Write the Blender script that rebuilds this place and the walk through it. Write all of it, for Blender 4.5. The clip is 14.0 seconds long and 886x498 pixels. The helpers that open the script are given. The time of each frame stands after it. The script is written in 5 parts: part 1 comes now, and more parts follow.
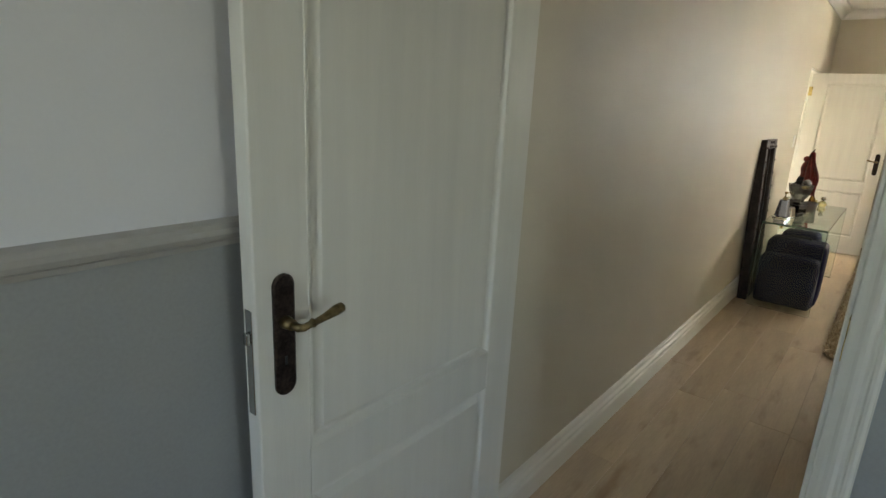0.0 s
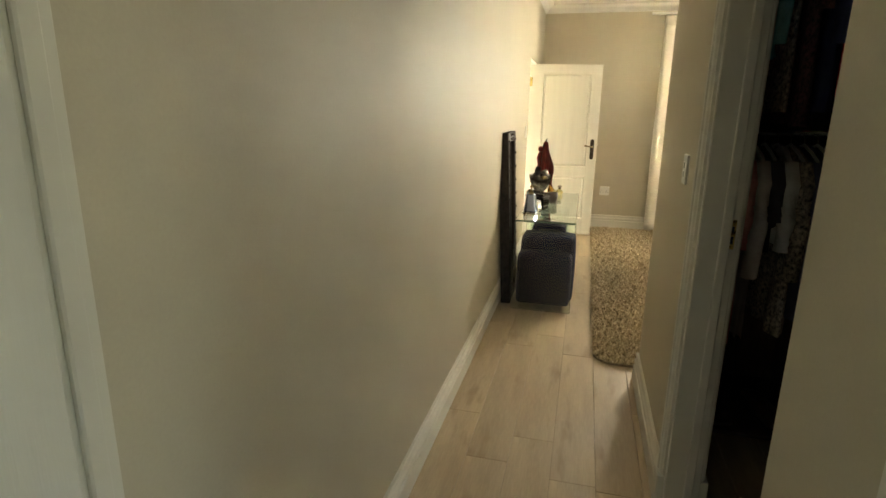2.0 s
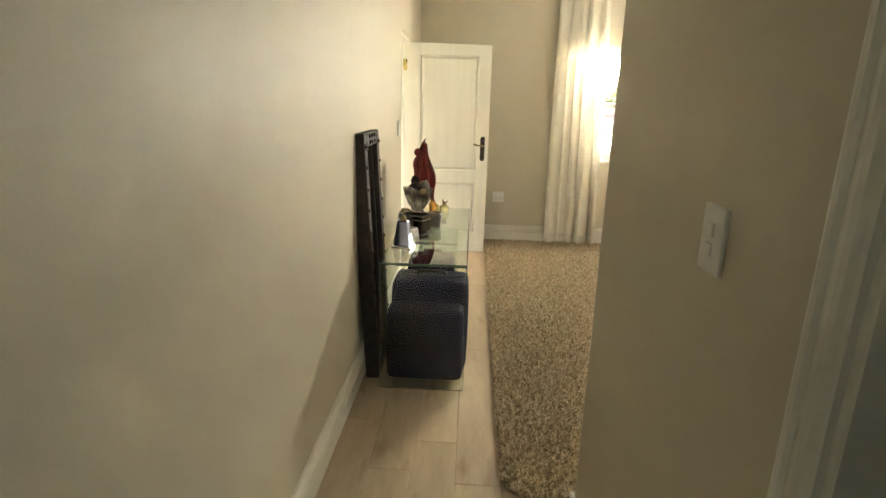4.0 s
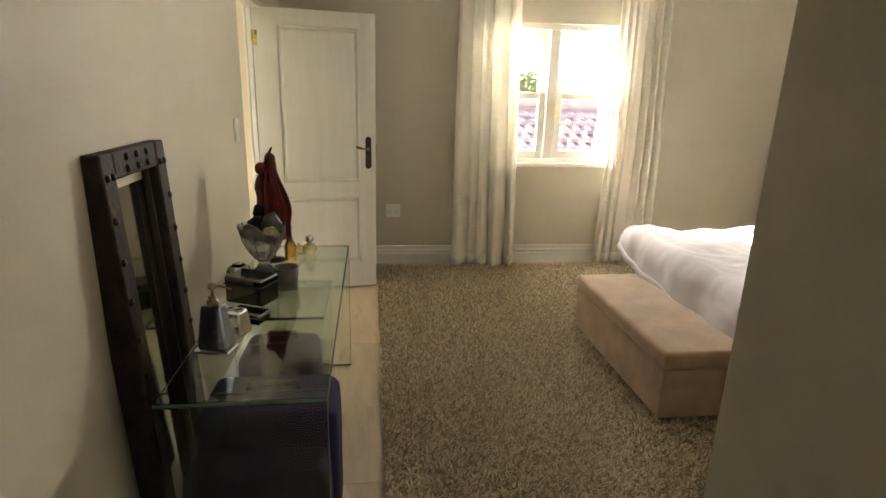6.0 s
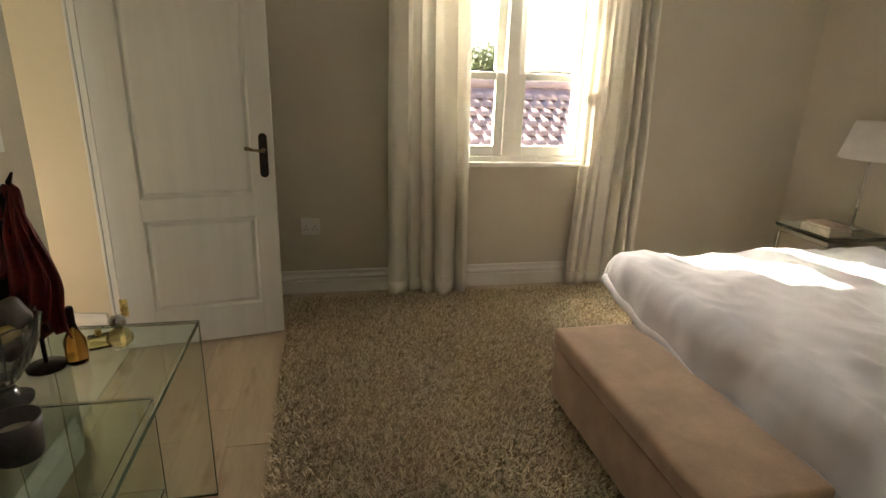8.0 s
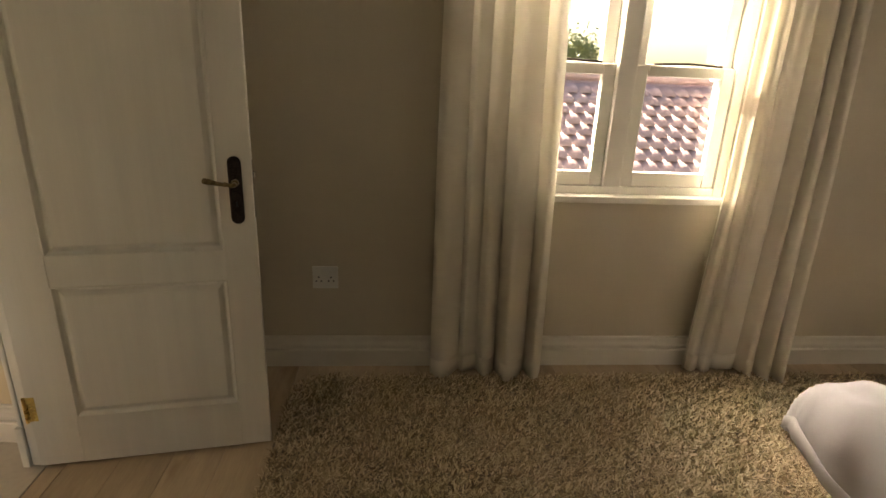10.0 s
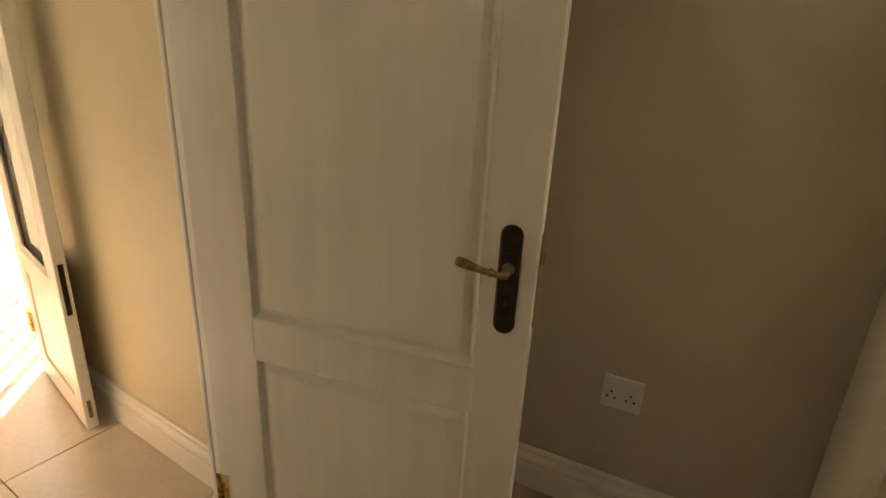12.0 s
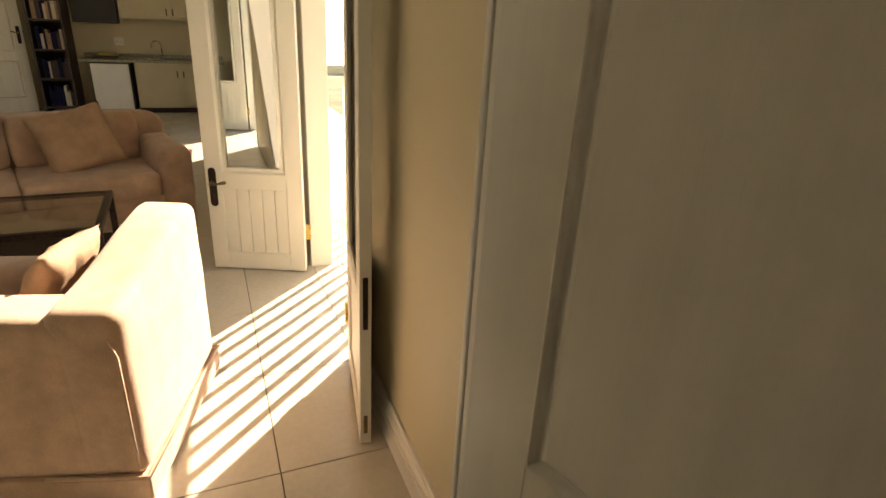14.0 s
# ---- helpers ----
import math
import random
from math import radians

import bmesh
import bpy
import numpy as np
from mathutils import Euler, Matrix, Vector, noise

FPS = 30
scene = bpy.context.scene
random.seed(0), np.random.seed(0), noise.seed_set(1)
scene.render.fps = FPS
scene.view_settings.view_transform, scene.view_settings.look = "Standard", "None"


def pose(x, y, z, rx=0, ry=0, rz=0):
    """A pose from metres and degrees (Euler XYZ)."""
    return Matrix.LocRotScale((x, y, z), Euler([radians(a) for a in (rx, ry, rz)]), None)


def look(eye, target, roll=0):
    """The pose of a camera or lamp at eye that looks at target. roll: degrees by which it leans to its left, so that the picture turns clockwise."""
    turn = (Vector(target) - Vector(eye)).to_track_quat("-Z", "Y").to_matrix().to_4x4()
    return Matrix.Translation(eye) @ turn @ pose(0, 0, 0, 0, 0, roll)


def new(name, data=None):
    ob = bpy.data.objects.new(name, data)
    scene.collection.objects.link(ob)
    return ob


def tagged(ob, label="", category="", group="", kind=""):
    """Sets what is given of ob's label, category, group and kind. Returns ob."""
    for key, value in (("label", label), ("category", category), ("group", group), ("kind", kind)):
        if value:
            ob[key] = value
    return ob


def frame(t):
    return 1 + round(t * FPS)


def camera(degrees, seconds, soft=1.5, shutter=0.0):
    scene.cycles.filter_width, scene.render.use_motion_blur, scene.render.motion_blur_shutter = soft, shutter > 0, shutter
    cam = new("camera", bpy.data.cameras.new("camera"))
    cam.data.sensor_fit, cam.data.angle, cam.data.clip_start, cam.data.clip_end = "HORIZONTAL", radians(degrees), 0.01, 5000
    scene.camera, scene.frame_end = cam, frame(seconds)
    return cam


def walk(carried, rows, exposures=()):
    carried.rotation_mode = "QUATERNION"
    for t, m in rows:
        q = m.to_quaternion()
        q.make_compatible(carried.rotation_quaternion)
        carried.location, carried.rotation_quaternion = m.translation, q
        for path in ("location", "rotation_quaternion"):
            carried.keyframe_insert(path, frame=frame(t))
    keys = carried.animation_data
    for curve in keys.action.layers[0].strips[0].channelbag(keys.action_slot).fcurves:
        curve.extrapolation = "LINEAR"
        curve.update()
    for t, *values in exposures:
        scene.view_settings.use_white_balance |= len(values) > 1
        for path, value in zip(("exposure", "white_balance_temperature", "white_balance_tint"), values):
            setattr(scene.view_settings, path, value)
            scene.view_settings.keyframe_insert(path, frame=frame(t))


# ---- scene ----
cam = camera(77.7, 14.0)
METRES, EYE, TILT, LEAN, TURN = 7.5, 1.5, 0.0, 0.0, 41.1
PATH = [
    (0, (0.144, 0.007, 1.544), (-1.074, 1.505, 1.021), 2.8),
    (0.5, (0.003, 0.197, 1.527), (-1.018, 1.843, 1.026), 2.0),
    (1, (-0.091, 0.416, 1.53), (-0.901, 2.175, 1.032), 1.7),
    (1.5, (-0.15, 0.652, 1.531), (-0.746, 2.496, 1.034), 1.4),
    (2, (-0.161, 0.951, 1.532), (-0.633, 2.829, 1.033), 0.9),
    (2.5, (-0.175, 1.28, 1.523), (-0.553, 3.177, 1.018), 1.0),
    (3, (-0.192, 1.633, 1.519), (-0.453, 3.549, 1.009), 1.2),
    (5.5, (-0.107, 3.416, 1.536), (0.038, 5.335, 0.993), 1.7),
    (6, (-0.058, 3.701, 1.529), (0.198, 5.606, 0.978), 1.7),
    (6.5, (0.004, 3.967, 1.519), (0.337, 5.857, 0.955), 1.7),
    (7, (0.074, 4.235, 1.527), (0.49, 6.104, 0.948), 1.8),
    (9.5, (0.454, 5.694, 1.536), (0.744, 7.561, 0.881), 2.5),
    (10, (0.47, 6.003, 1.534), (0.645, 7.883, 0.876), 2.6),
    (10.5, (0.481, 6.305, 1.524), (0.418, 8.192, 0.864), 2.8),
    (11, (0.416, 6.543, 1.513), (0.121, 8.405, 0.844), 3.1),
    (11.5, (0.324, 6.756, 1.524), (-0.213, 8.554, 0.832), 3.1),
    (12, (0.239, 6.937, 1.511), (-0.568, 8.626, 0.809), 3.1),
    (12.5, (0.15, 7.066, 1.503), (-0.956, 8.567, 0.779), 3.2),
    (13, (0.018, 7.179, 1.498), (-1.29, 8.502, 0.764), 3.2),
    (13.5, (-0.085, 7.259, 1.501), (-1.549, 8.402, 0.761), 3.3),
    (14, (-0.168, 7.339, 1.505), (-1.773, 8.267, 0.754), 3.2),
]
EXPOSURES = [(0.0, 4.75, 6900, 8), (0.5, 4.75, 7200, 7), (1.5, 5.0, 8200, 4), (3.0, 5.5, 7700, 3), (5.5, 4.25, 7000, 9), (6.0, 4.1, 7000, 9), (7.0, 3.55, 7000, 9),
             (9.5, 2.95, 8000, 14), (11.0, 2.45, 8900, 17), (12.0, 3.1, 9500, 18), (13.0, 2.85, 9400, 16), (14.0, 2.2, 9200, 15)]
walk(cam, [(t, look(eye, target, roll)) for t, eye, target, roll in PATH], EXPOSURES)

# ---- light ----
SUN_TO = Vector((0.61, -0.79, -0.62)).normalized()
world = bpy.data.worlds.new("sky")
scene.world = world
world.use_nodes = True
wn = world.node_tree.nodes
sky = wn.new("ShaderNodeTexSky")
sky.sky_type, sky.sun_disc = "NISHITA", False
sky.sun_elevation = math.asin(-SUN_TO.z)
sky.sun_rotation = math.atan2(-SUN_TO.x, -SUN_TO.y)
wn["Background"].inputs["Strength"].default_value = 0.05
world.node_tree.links.new(sky.outputs[0], wn["Background"].inputs[0])


def lamp(name, kind, m, energy, colour=(1, 1, 1), size=(1, 1)):
    d = bpy.data.lights.new(name, kind)
    d.energy, d.color = energy, colour
    if kind == "AREA":
        d.shape, d.size, d.size_y = "RECTANGLE", size[0], size[1]
    ob = new(name, d)
    ob.matrix_world = m
    return ob


sun = lamp("sun", "SUN", look((0, 0, 20), Vector((0, 0, 20)) + SUN_TO), 5.0, (1.0, 0.96, 0.89))
sun.data.angle = radians(0.6)
DAY = (1.0, 0.97, 0.93)
lamp("window_light_bedroom", "AREA", look((1.66, 8.74, 1.95), (0.5, 5.2, 3.5)), 5.4, DAY, (0.76, 0.28))
# Added fill for the entry; its two openings are unseen and assumed.
lamp("fill_light_entry_east", "AREA", look((3.90, -0.3, 1.6), (-0.7, 0.5, 1.4)), 0.34, (0.80, 0.88, 1.0), (0.96, 0.96))
lamp("fill_light_entry_south", "AREA", look((0.15, -2.25, 1.65), (-0.1, 1.2, 1.7)), 0.28, (0.80, 0.88, 1.0), (0.66, 0.86))
# Added fill from the room's unseen side; the wide opening there is assumed.
lamp("fill_light_living", "AREA", look((-5.9, 2.6, 1.5), (-5.2, 7.0, 0.8)), 1.0, (1.0, 0.92, 0.80), (2.6, 1.6))
lamp("door_light_living", "AREA", look((-3.7, 9.05, 1.75), (-2.2, 7.0, 1.4)), 4.2, (1.0, 0.94, 0.84), (2.8, 3.4))


# ---- materials ----
def mat(name, colour, rough=0.6, metal=0.0, var=0.08, scale=6.0, bump=0.0, bscale=80.0, grain=None, spec=0.5, per=0.0, trans=0.0, sheen=0.0, alpha_coat=0.0, second=None, stain=0.0):
    m = bpy.data.materials.new(name)
    m.use_nodes = True
    t = m.node_tree
    n, l = t.nodes, t.links
    b = n["Principled BSDF"]
    b.inputs["Roughness"].default_value = rough
    b.inputs["Metallic"].default_value = metal
    b.inputs["Specular IOR Level"].default_value = spec
    b.inputs["Transmission Weight"].default_value = trans
    b.inputs["Sheen Weight"].default_value = sheen
    b.inputs["Coat Weight"].default_value = alpha_coat
    co = n.new("ShaderNodeTexCoord")
    mp = n.new("ShaderNodeMapping")
    l.new(co.outputs["Object"], mp.inputs[0])
    if grain:
        mp.inputs["Scale"].default_value = grain
    no = n.new("ShaderNodeTexNoise")
    no.inputs["Scale"].default_value, no.inputs["Detail"].default_value, no.inputs["Roughness"].default_value = scale, 6, 0.6
    l.new(mp.outputs[0], no.inputs["Vector"])
    fine = n.new("ShaderNodeTexNoise")
    fine.inputs["Scale"].default_value, fine.inputs["Detail"].default_value = bscale, 3
    l.new(mp.outputs[0], fine.inputs["Vector"])
    ramp = n.new("ShaderNodeMix")
    ramp.data_type = "RGBA"
    dark = second or tuple(max(0.0, c * (1 - var * 1.6)) for c in colour)
    lite = tuple(min(1.0, c * (1 + var)) for c in colour)
    ramp.inputs[6].default_value, ramp.inputs[7].default_value = (*dark, 1), (*lite, 1)
    mr = n.new("ShaderNodeMapRange")
    mr.inputs[1].default_value, mr.inputs[2].default_value = 0.32, 0.68
    l.new(no.outputs[0], mr.inputs[0])
    l.new(mr.outputs[0], ramp.inputs[0])
    out = ramp.outputs[2]
    mix2 = n.new("ShaderNodeMix")
    mix2.data_type, mix2.blend_type = "RGBA", "OVERLAY"
    mix2.inputs[0].default_value = min(0.6, var * 2.0)
    l.new(out, mix2.inputs[6])
    l.new(fine.outputs[0], mix2.inputs[7])
    out = mix2.outputs[2]
    if per:
        oi = n.new("ShaderNodeObjectInfo")
        pr = n.new("ShaderNodeMapRange")
        pr.inputs[3].default_value, pr.inputs[4].default_value = 1 - per, 1 + per
        l.new(oi.outputs["Random"], pr.inputs[0])
        hs = n.new("ShaderNodeHueSaturation")
        l.new(pr.outputs[0], hs.inputs["Value"])
        l.new(out, hs.inputs["Color"])
        out = hs.outputs[0]
    l.new(out, b.inputs["Base Color"])
    if not trans:
        rr = n.new("ShaderNodeMapRange")
        rr.inputs[3].default_value, rr.inputs[4].default_value = max(0.03, rough - 0.08), min(1.0, rough + 0.08)
        l.new(no.outputs[0], rr.inputs[0])
        l.new(rr.outputs[0], b.inputs["Roughness"])
    if bump:
        bp = n.new("ShaderNodeBump")
        bp.inputs["Strength"].default_value = bump
        bp.inputs["Distance"].default_value = 0.004
        l.new(fine.outputs[0], bp.inputs["Height"])
        l.new(bp.outputs[0], b.inputs["Normal"])
    return m


def glassy(name, colour, rough=0.0, ior=1.45):
    m = bpy.data.materials.new(name)
    m.use_nodes = True
    b = m.node_tree.nodes["Principled BSDF"]
    b.inputs["Base Color"].default_value = (*colour, 1)
    b.inputs["Roughness"].default_value = rough
    b.inputs["Transmission Weight"].default_value = 1.0
    b.inputs["IOR"].default_value = ior
    return m


WALL = mat("wall_paint_beige", (0.57, 0.52, 0.41), 0.6, var=0.03, scale=1.3, bump=0.06, bscale=140)
WALL_WARM = mat("wall_paint_cream", (0.64, 0.565, 0.40), 0.55, var=0.03, scale=1.3, bump=0.06, bscale=140)
WALL_LAV = mat("wall_paint_pale_grey", (0.74, 0.73, 0.74), 0.6, var=0.03, scale=1.5, bump=0.05, bscale=140)
WALL_LOW = mat("wall_paint_grey_beige", (0.34, 0.345, 0.335), 0.4, var=0.04, scale=1.5, bump=0.05, bscale=140)
DADO_PAINT = mat("dado_paint_taupe", (0.44, 0.42, 0.385), 0.38, var=0.03, scale=2, bump=0.04, bscale=80)
CEIL = mat("ceiling_paint", (0.80, 0.79, 0.76), 0.8, var=0.02, scale=2, bump=0.05, bscale=120)
TRIM = mat("white_gloss_paint", (0.74, 0.72, 0.65), 0.34, var=0.006, scale=3, bump=0.03, bscale=60)
DOOR = mat("door_paint_woodgrain", (0.74, 0.72, 0.655), 0.33, var=0.03, scale=3, bump=0.09, bscale=60, grain=(6, 6, 0.35))
PLANK = mat("laminate_oak_plank", (0.52, 0.415, 0.285), 0.40, var=0.07, scale=1.6, bump=0.06, bscale=22, grain=(6.0, 0.7, 3), per=0.08, second=(0.41, 0.315, 0.215))
JOINT = mat("dark_joint", (0.26, 0.19, 0.12), 0.8, var=0.1)
TILE = mat("porcelain_tile", (0.60, 0.55, 0.46), 0.22, var=0.05, scale=2.5, bump=0.03, bscale=40, per=0.03)
GROUT = mat("tile_grout", (0.16, 0.14, 0.12), 0.9, var=0.1)
IRON = mat("aged_bronze", (0.045, 0.032, 0.027), 0.42, metal=0.75, var=0.3, scale=40, bump=0.15, bscale=160)
BRASS = mat("brass", (0.62, 0.46, 0.17), 0.28, metal=1.0, var=0.15, scale=30)
OLD_BRASS = mat("antique_brass", (0.22, 0.17, 0.085), 0.33, metal=0.9, var=0.25, scale=40)
STEEL = mat("brushed_chrome", (0.62, 0.62, 0.60), 0.2, metal=1.0, var=0.06)
PLASTIC = mat("white_plastic", (0.78, 0.78, 0.74), 0.35, var=0.02)
BLACK = mat("black_plastic", (0.02, 0.02, 0.022), 0.4, var=0.1)
MIRROR = mat("mirror_silver", (0.86, 0.88, 0.87), 0.03, metal=1.0, var=0.01)
MIRROR_DARK = mat("smoked_mirror", (0.13, 0.14, 0.14), 0.05, metal=1.0, var=0.02)
# The blue is reflected window light, put into the mirror's tint.
MIRROR_BLUE_REFLECT = mat("mirror_blue_reflection", (0.42, 0.50, 0.72), 0.09, metal=1.0, var=0.04)
GLASS = glassy("clear_glass", (0.96, 0.985, 0.975))
GLASS_EDGE = glassy("green_glass", (0.88, 0.95, 0.91), 0.01)
SUEDE = mat("tan_suede", (0.38, 0.25, 0.16), 0.9, var=0.13, scale=7, bump=0.2, bscale=220, sheen=0.35)
LINEN = mat("white_cotton", (0.58, 0.555, 0.575), 0.85, var=0.025, scale=8, bump=0.12, bscale=300, sheen=0.15)
CURTAIN = mat("cream_curtain_cloth", (0.80, 0.76, 0.66), 0.85, var=0.025, scale=5, bump=0.2, bscale=350, grain=(1, 1, 0.4))
RUG_BASE = mat("rug_backing", (0.30, 0.24, 0.17), 0.95, var=0.3, scale=60, bump=0.6, bscale=160)


def add_translucency(m, share, colour):
    """Thin cloth that lets some light through."""
    n, l = m.node_tree.nodes, m.node_tree.links
    out, b = n["Material Output"], n["Principled BSDF"]
    tr = n.new("ShaderNodeBsdfTranslucent")
    tr.inputs[0].default_value = (*colour, 1)
    mx = n.new("ShaderNodeMixShader")
    mx.inputs[0].default_value = share
    l.new(b.outputs[0], mx.inputs[1])
    l.new(tr.outputs[0], mx.inputs[2])
    l.new(mx.outputs[0], out.inputs[0])


def add_knots(m, colour, share):
    """Dark elongated knots and streaks over the base colour of a plank."""
    n, l = m.node_tree.nodes, m.node_tree.links
    b = n["Principled BSDF"]
    src = b.inputs["Base Color"].links[0].from_socket
    co, oi, mp = n.new("ShaderNodeTexCoord"), n.new("ShaderNodeObjectInfo"), n.new("ShaderNodeMapping")
    mp.inputs["Scale"].default_value = (9.0, 2.2, 1.0)
    add = n.new("ShaderNodeVectorMath")
    add.operation = "MULTIPLY_ADD"
    l.new(oi.outputs["Random"], add.inputs[0])
    add.inputs[1].default_value = (40, 70, 10)
    l.new(co.outputs["Object"], add.inputs[2])
    l.new(add.outputs[0], mp.inputs[0])
    no = n.new("ShaderNodeTexNoise")
    no.inputs["Scale"].default_value, no.inputs["Detail"].default_value = 1.1, 3
    l.new(mp.outputs[0], no.inputs["Vector"])
    mr = n.new("ShaderNodeMapRange")
    mr.inputs[1].default_value, mr.inputs[2].default_value, mr.inputs[4].default_value = 0.58, 0.74, share
    l.new(no.outputs[0], mr.inputs[0])
    mx = n.new("ShaderNodeMix")
    mx.data_type = "RGBA"
    mx.inputs[7].default_value = (*colour, 1)
    l.new(mr.outputs[0], mx.inputs[0])
    l.new(src, mx.inputs[6])
    l.new(mx.outputs[2], b.inputs["Base Color"])


add_translucency(CURTAIN, 0.34, (0.90, 0.87, 0.80))
add_knots(PLANK, (0.26, 0.165, 0.09), 0.75)


# ---- mesh helpers ----
def mesh_of(name, bm, material, smooth=False):
    me = bpy.data.meshes.new(name)
    bm.to_mesh(me)
    bm.free()
    for mm in material if isinstance(material, (list, tuple)) else [material]:
        me.materials.append(mm)
    if smooth:
        for p in me.polygons:
            p.use_smooth = True
    return me


def part(name, bm, material, parent=None, label="", smooth=False, m=None):
    ob = new(name, mesh_of(name, bm, material, smooth))
    if m is not None:
        ob.matrix_world = m
    if parent is not None:
        ob.parent = parent
    if label:
        ob["label"] = label
    return ob


def thing(name, label, category, m=None, group="", kind=""):
    ob = new(name)
    ob.empty_display_size = 0.1
    if m is not None:
        ob.matrix_world = m
    return tagged(ob, label, category, group, kind)


def box(lo, hi, bevel=0.0, segs=2, bm=None):
    own = bmesh.new()
    c = [(a + b) / 2 for a, b in zip(lo, hi)]
    d = [abs(b - a) for a, b in zip(lo, hi)]
    bmesh.ops.create_cube(own, size=1, matrix=Matrix.Translation(c) @ Matrix.Diagonal((*d, 1)))
    if bevel:
        bmesh.ops.bevel(own, geom=own.edges[:], offset=min(bevel, min(d) * 0.45), segments=segs, affect="EDGES", profile=0.5)
    return merge(bm, own) if bm else own


def merge(bm, other, m=None):
    me = bpy.data.meshes.new("tmp")
    other.to_mesh(me)
    other.free()
    if m is not None:
        me.transform(m)
    bm.from_mesh(me)
    bpy.data.meshes.remove(me)
    return bm


def lathe(profile, segs=24, m=None, bm=None):
    """Turn (radius, height) pairs round z."""
    own = bmesh.new()
    rings = []
    for r, z in profile:
        rings.append([own.verts.new((r * math.cos(2 * math.pi * i / segs), r * math.sin(2 * math.pi * i / segs), z)) for i in range(segs)] if r > 1e-5 else [own.verts.new((0, 0, z))])
    for a, b in zip(rings, rings[1:]):
        for i in range(segs):
            j = (i + 1) % segs
            f = [a[i % len(a)], a[j % len(a)], b[j % len(b)], b[i % len(b)]]
            f = list(dict.fromkeys(f))
            if len(f) > 2:
                own.faces.new(f)
    bmesh.ops.recalc_face_normals(own, faces=own.faces[:])
    if m is not None:
        own.transform(m)
    return merge(bm, own) if bm else own


def tube(points, radius, segs=10, bm=None):
    """A round bar along points; radius a number or one per point."""
    own = bmesh.new()
    pts = [Vector(p) for p in points]
    rad = radius if isinstance(radius, (list, tuple)) else [radius] * len(pts)
    rings = []
    up = Vector((0, 0, 1))
    for i, p in enumerate(pts):
        d = (pts[min(i + 1, len(pts) - 1)] - pts[max(i - 1, 0)]).normalized()
        side = d.cross(up)
        if side.length < 0.05:
            side = d.cross(Vector((1, 0, 0)))
        side.normalize()
        other = side.cross(d).normalized()
        rings.append([own.verts.new(p + rad[i] * (math.cos(2 * math.pi * k / segs) * side + math.sin(2 * math.pi * k / segs) * other)) for k in range(segs)])
    for a, b in zip(rings, rings[1:]):
        for k in range(segs):
            own.faces.new([a[k], a[(k + 1) % segs], b[(k + 1) % segs], b[k]])
    own.faces.new(rings[0][::-1])
    own.faces.new(rings[-1])
    bmesh.ops.recalc_face_normals(own, faces=own.faces[:])
    return merge(bm, own) if bm else own


def extrude_profile(profile, length, m=None, bm=None):
    """A moulding: (depth, height) outline carried along x from 0 to length; depth along -y."""
    own = bmesh.new()
    a = [own.verts.new((0, -d, z)) for d, z in profile]
    b = [own.verts.new((length, -d, z)) for d, z in profile]
    k = len(profile)
    for i in range(k):
        own.faces.new([a[i], a[(i + 1) % k], b[(i + 1) % k], b[i]])
    own.faces.new(a[::-1])
    own.faces.new(b)
    bmesh.ops.recalc_face_normals(own, faces=own.faces[:])
    if m is not None:
        own.transform(m)
    return merge(bm, own) if bm else own


def sheet(fn, nu, nv, thick=0.0):
    """A grid surface fn(u, v) for u, v in 0..1, thickened along its normals."""
    own = bmesh.new()
    g = [[own.verts.new(fn(i / nu, j / nv)) for j in range(nv + 1)] for i in range(nu + 1)]
    for i in range(nu):
        for j in range(nv):
            own.faces.new([g[i][j], g[i + 1][j], g[i + 1][j + 1], g[i][j + 1]])
    bmesh.ops.recalc_face_normals(own, faces=own.faces[:])
    if thick:
        bmesh.ops.solidify(own, geom=own.faces[:], thickness=thick)
    return own


def structure(name, bm, material, label, category="wall", smooth=False, m=None):
    return tagged(part(name, bm, material, None, "", smooth, m), label, category, "", "structure")


def wall_with_holes(axis, at, thick, span, height, holes, outward=1):
    """A wall along x (axis 'y' fixed) or along y (axis 'x' fixed); holes are (a0, a1, z0, z1)."""
    bm = bmesh.new()
    cuts = sorted({span[0], span[1], *[h[0] for h in holes], *[h[1] for h in holes]})
    for a, b in zip(cuts, cuts[1:]):
        mid = (a + b) / 2
        zs = [0.0]
        for h in sorted((h for h in holes if h[0] < mid < h[1]), key=lambda q: q[2]):
            zs += [h[2], h[3]]
        zs.append(height)
        for z0, z1 in zip(zs[::2], zs[1::2]):
            if z1 - z0 < 1e-4:
                continue
            lo, hi = sorted((at, at + outward * thick))
            box((a, lo, z0) if axis == "y" else (lo, a, z0), (b, hi, z1) if axis == "y" else (hi, b, z1), bm=bm)
    bmesh.ops.remove_doubles(bm, verts=bm.verts[:], dist=1e-4)
    return bm


SKIRT = [(0, 0), (0.024, 0), (0.024, 0.088), (0.021, 0.092), (0.012, 0.095), (0.012, 0.103), (0.020, 0.107), (0.022, 0.113), (0.020, 0.122), (0.012, 0.132), (0.009, 0.142), (0.009, 0.147), (0.016, 0.150), (0.017, 0.158), (0.012, 0.165), (0, 0.165)]
CORNICE = [(0, 0), (0.012, 0), (0.014, 0.012), (0.03, 0.025), (0.05, 0.055), (0.085, 0.075), (0.095, 0.08), (0.1, 0.1), (0, 0.1)]
ARCHI = [(0, 0), (0.017, 0), (0.023, 0.004), (0.025, 0.010), (0.023, 0.016), (0.016, 0.020), (0.016, 0.024), (0.020, 0.030), (0.021, 0.038), (0.018, 0.046), (0.012, 0.053), (0.010, 0.060), (0, 0.060)]
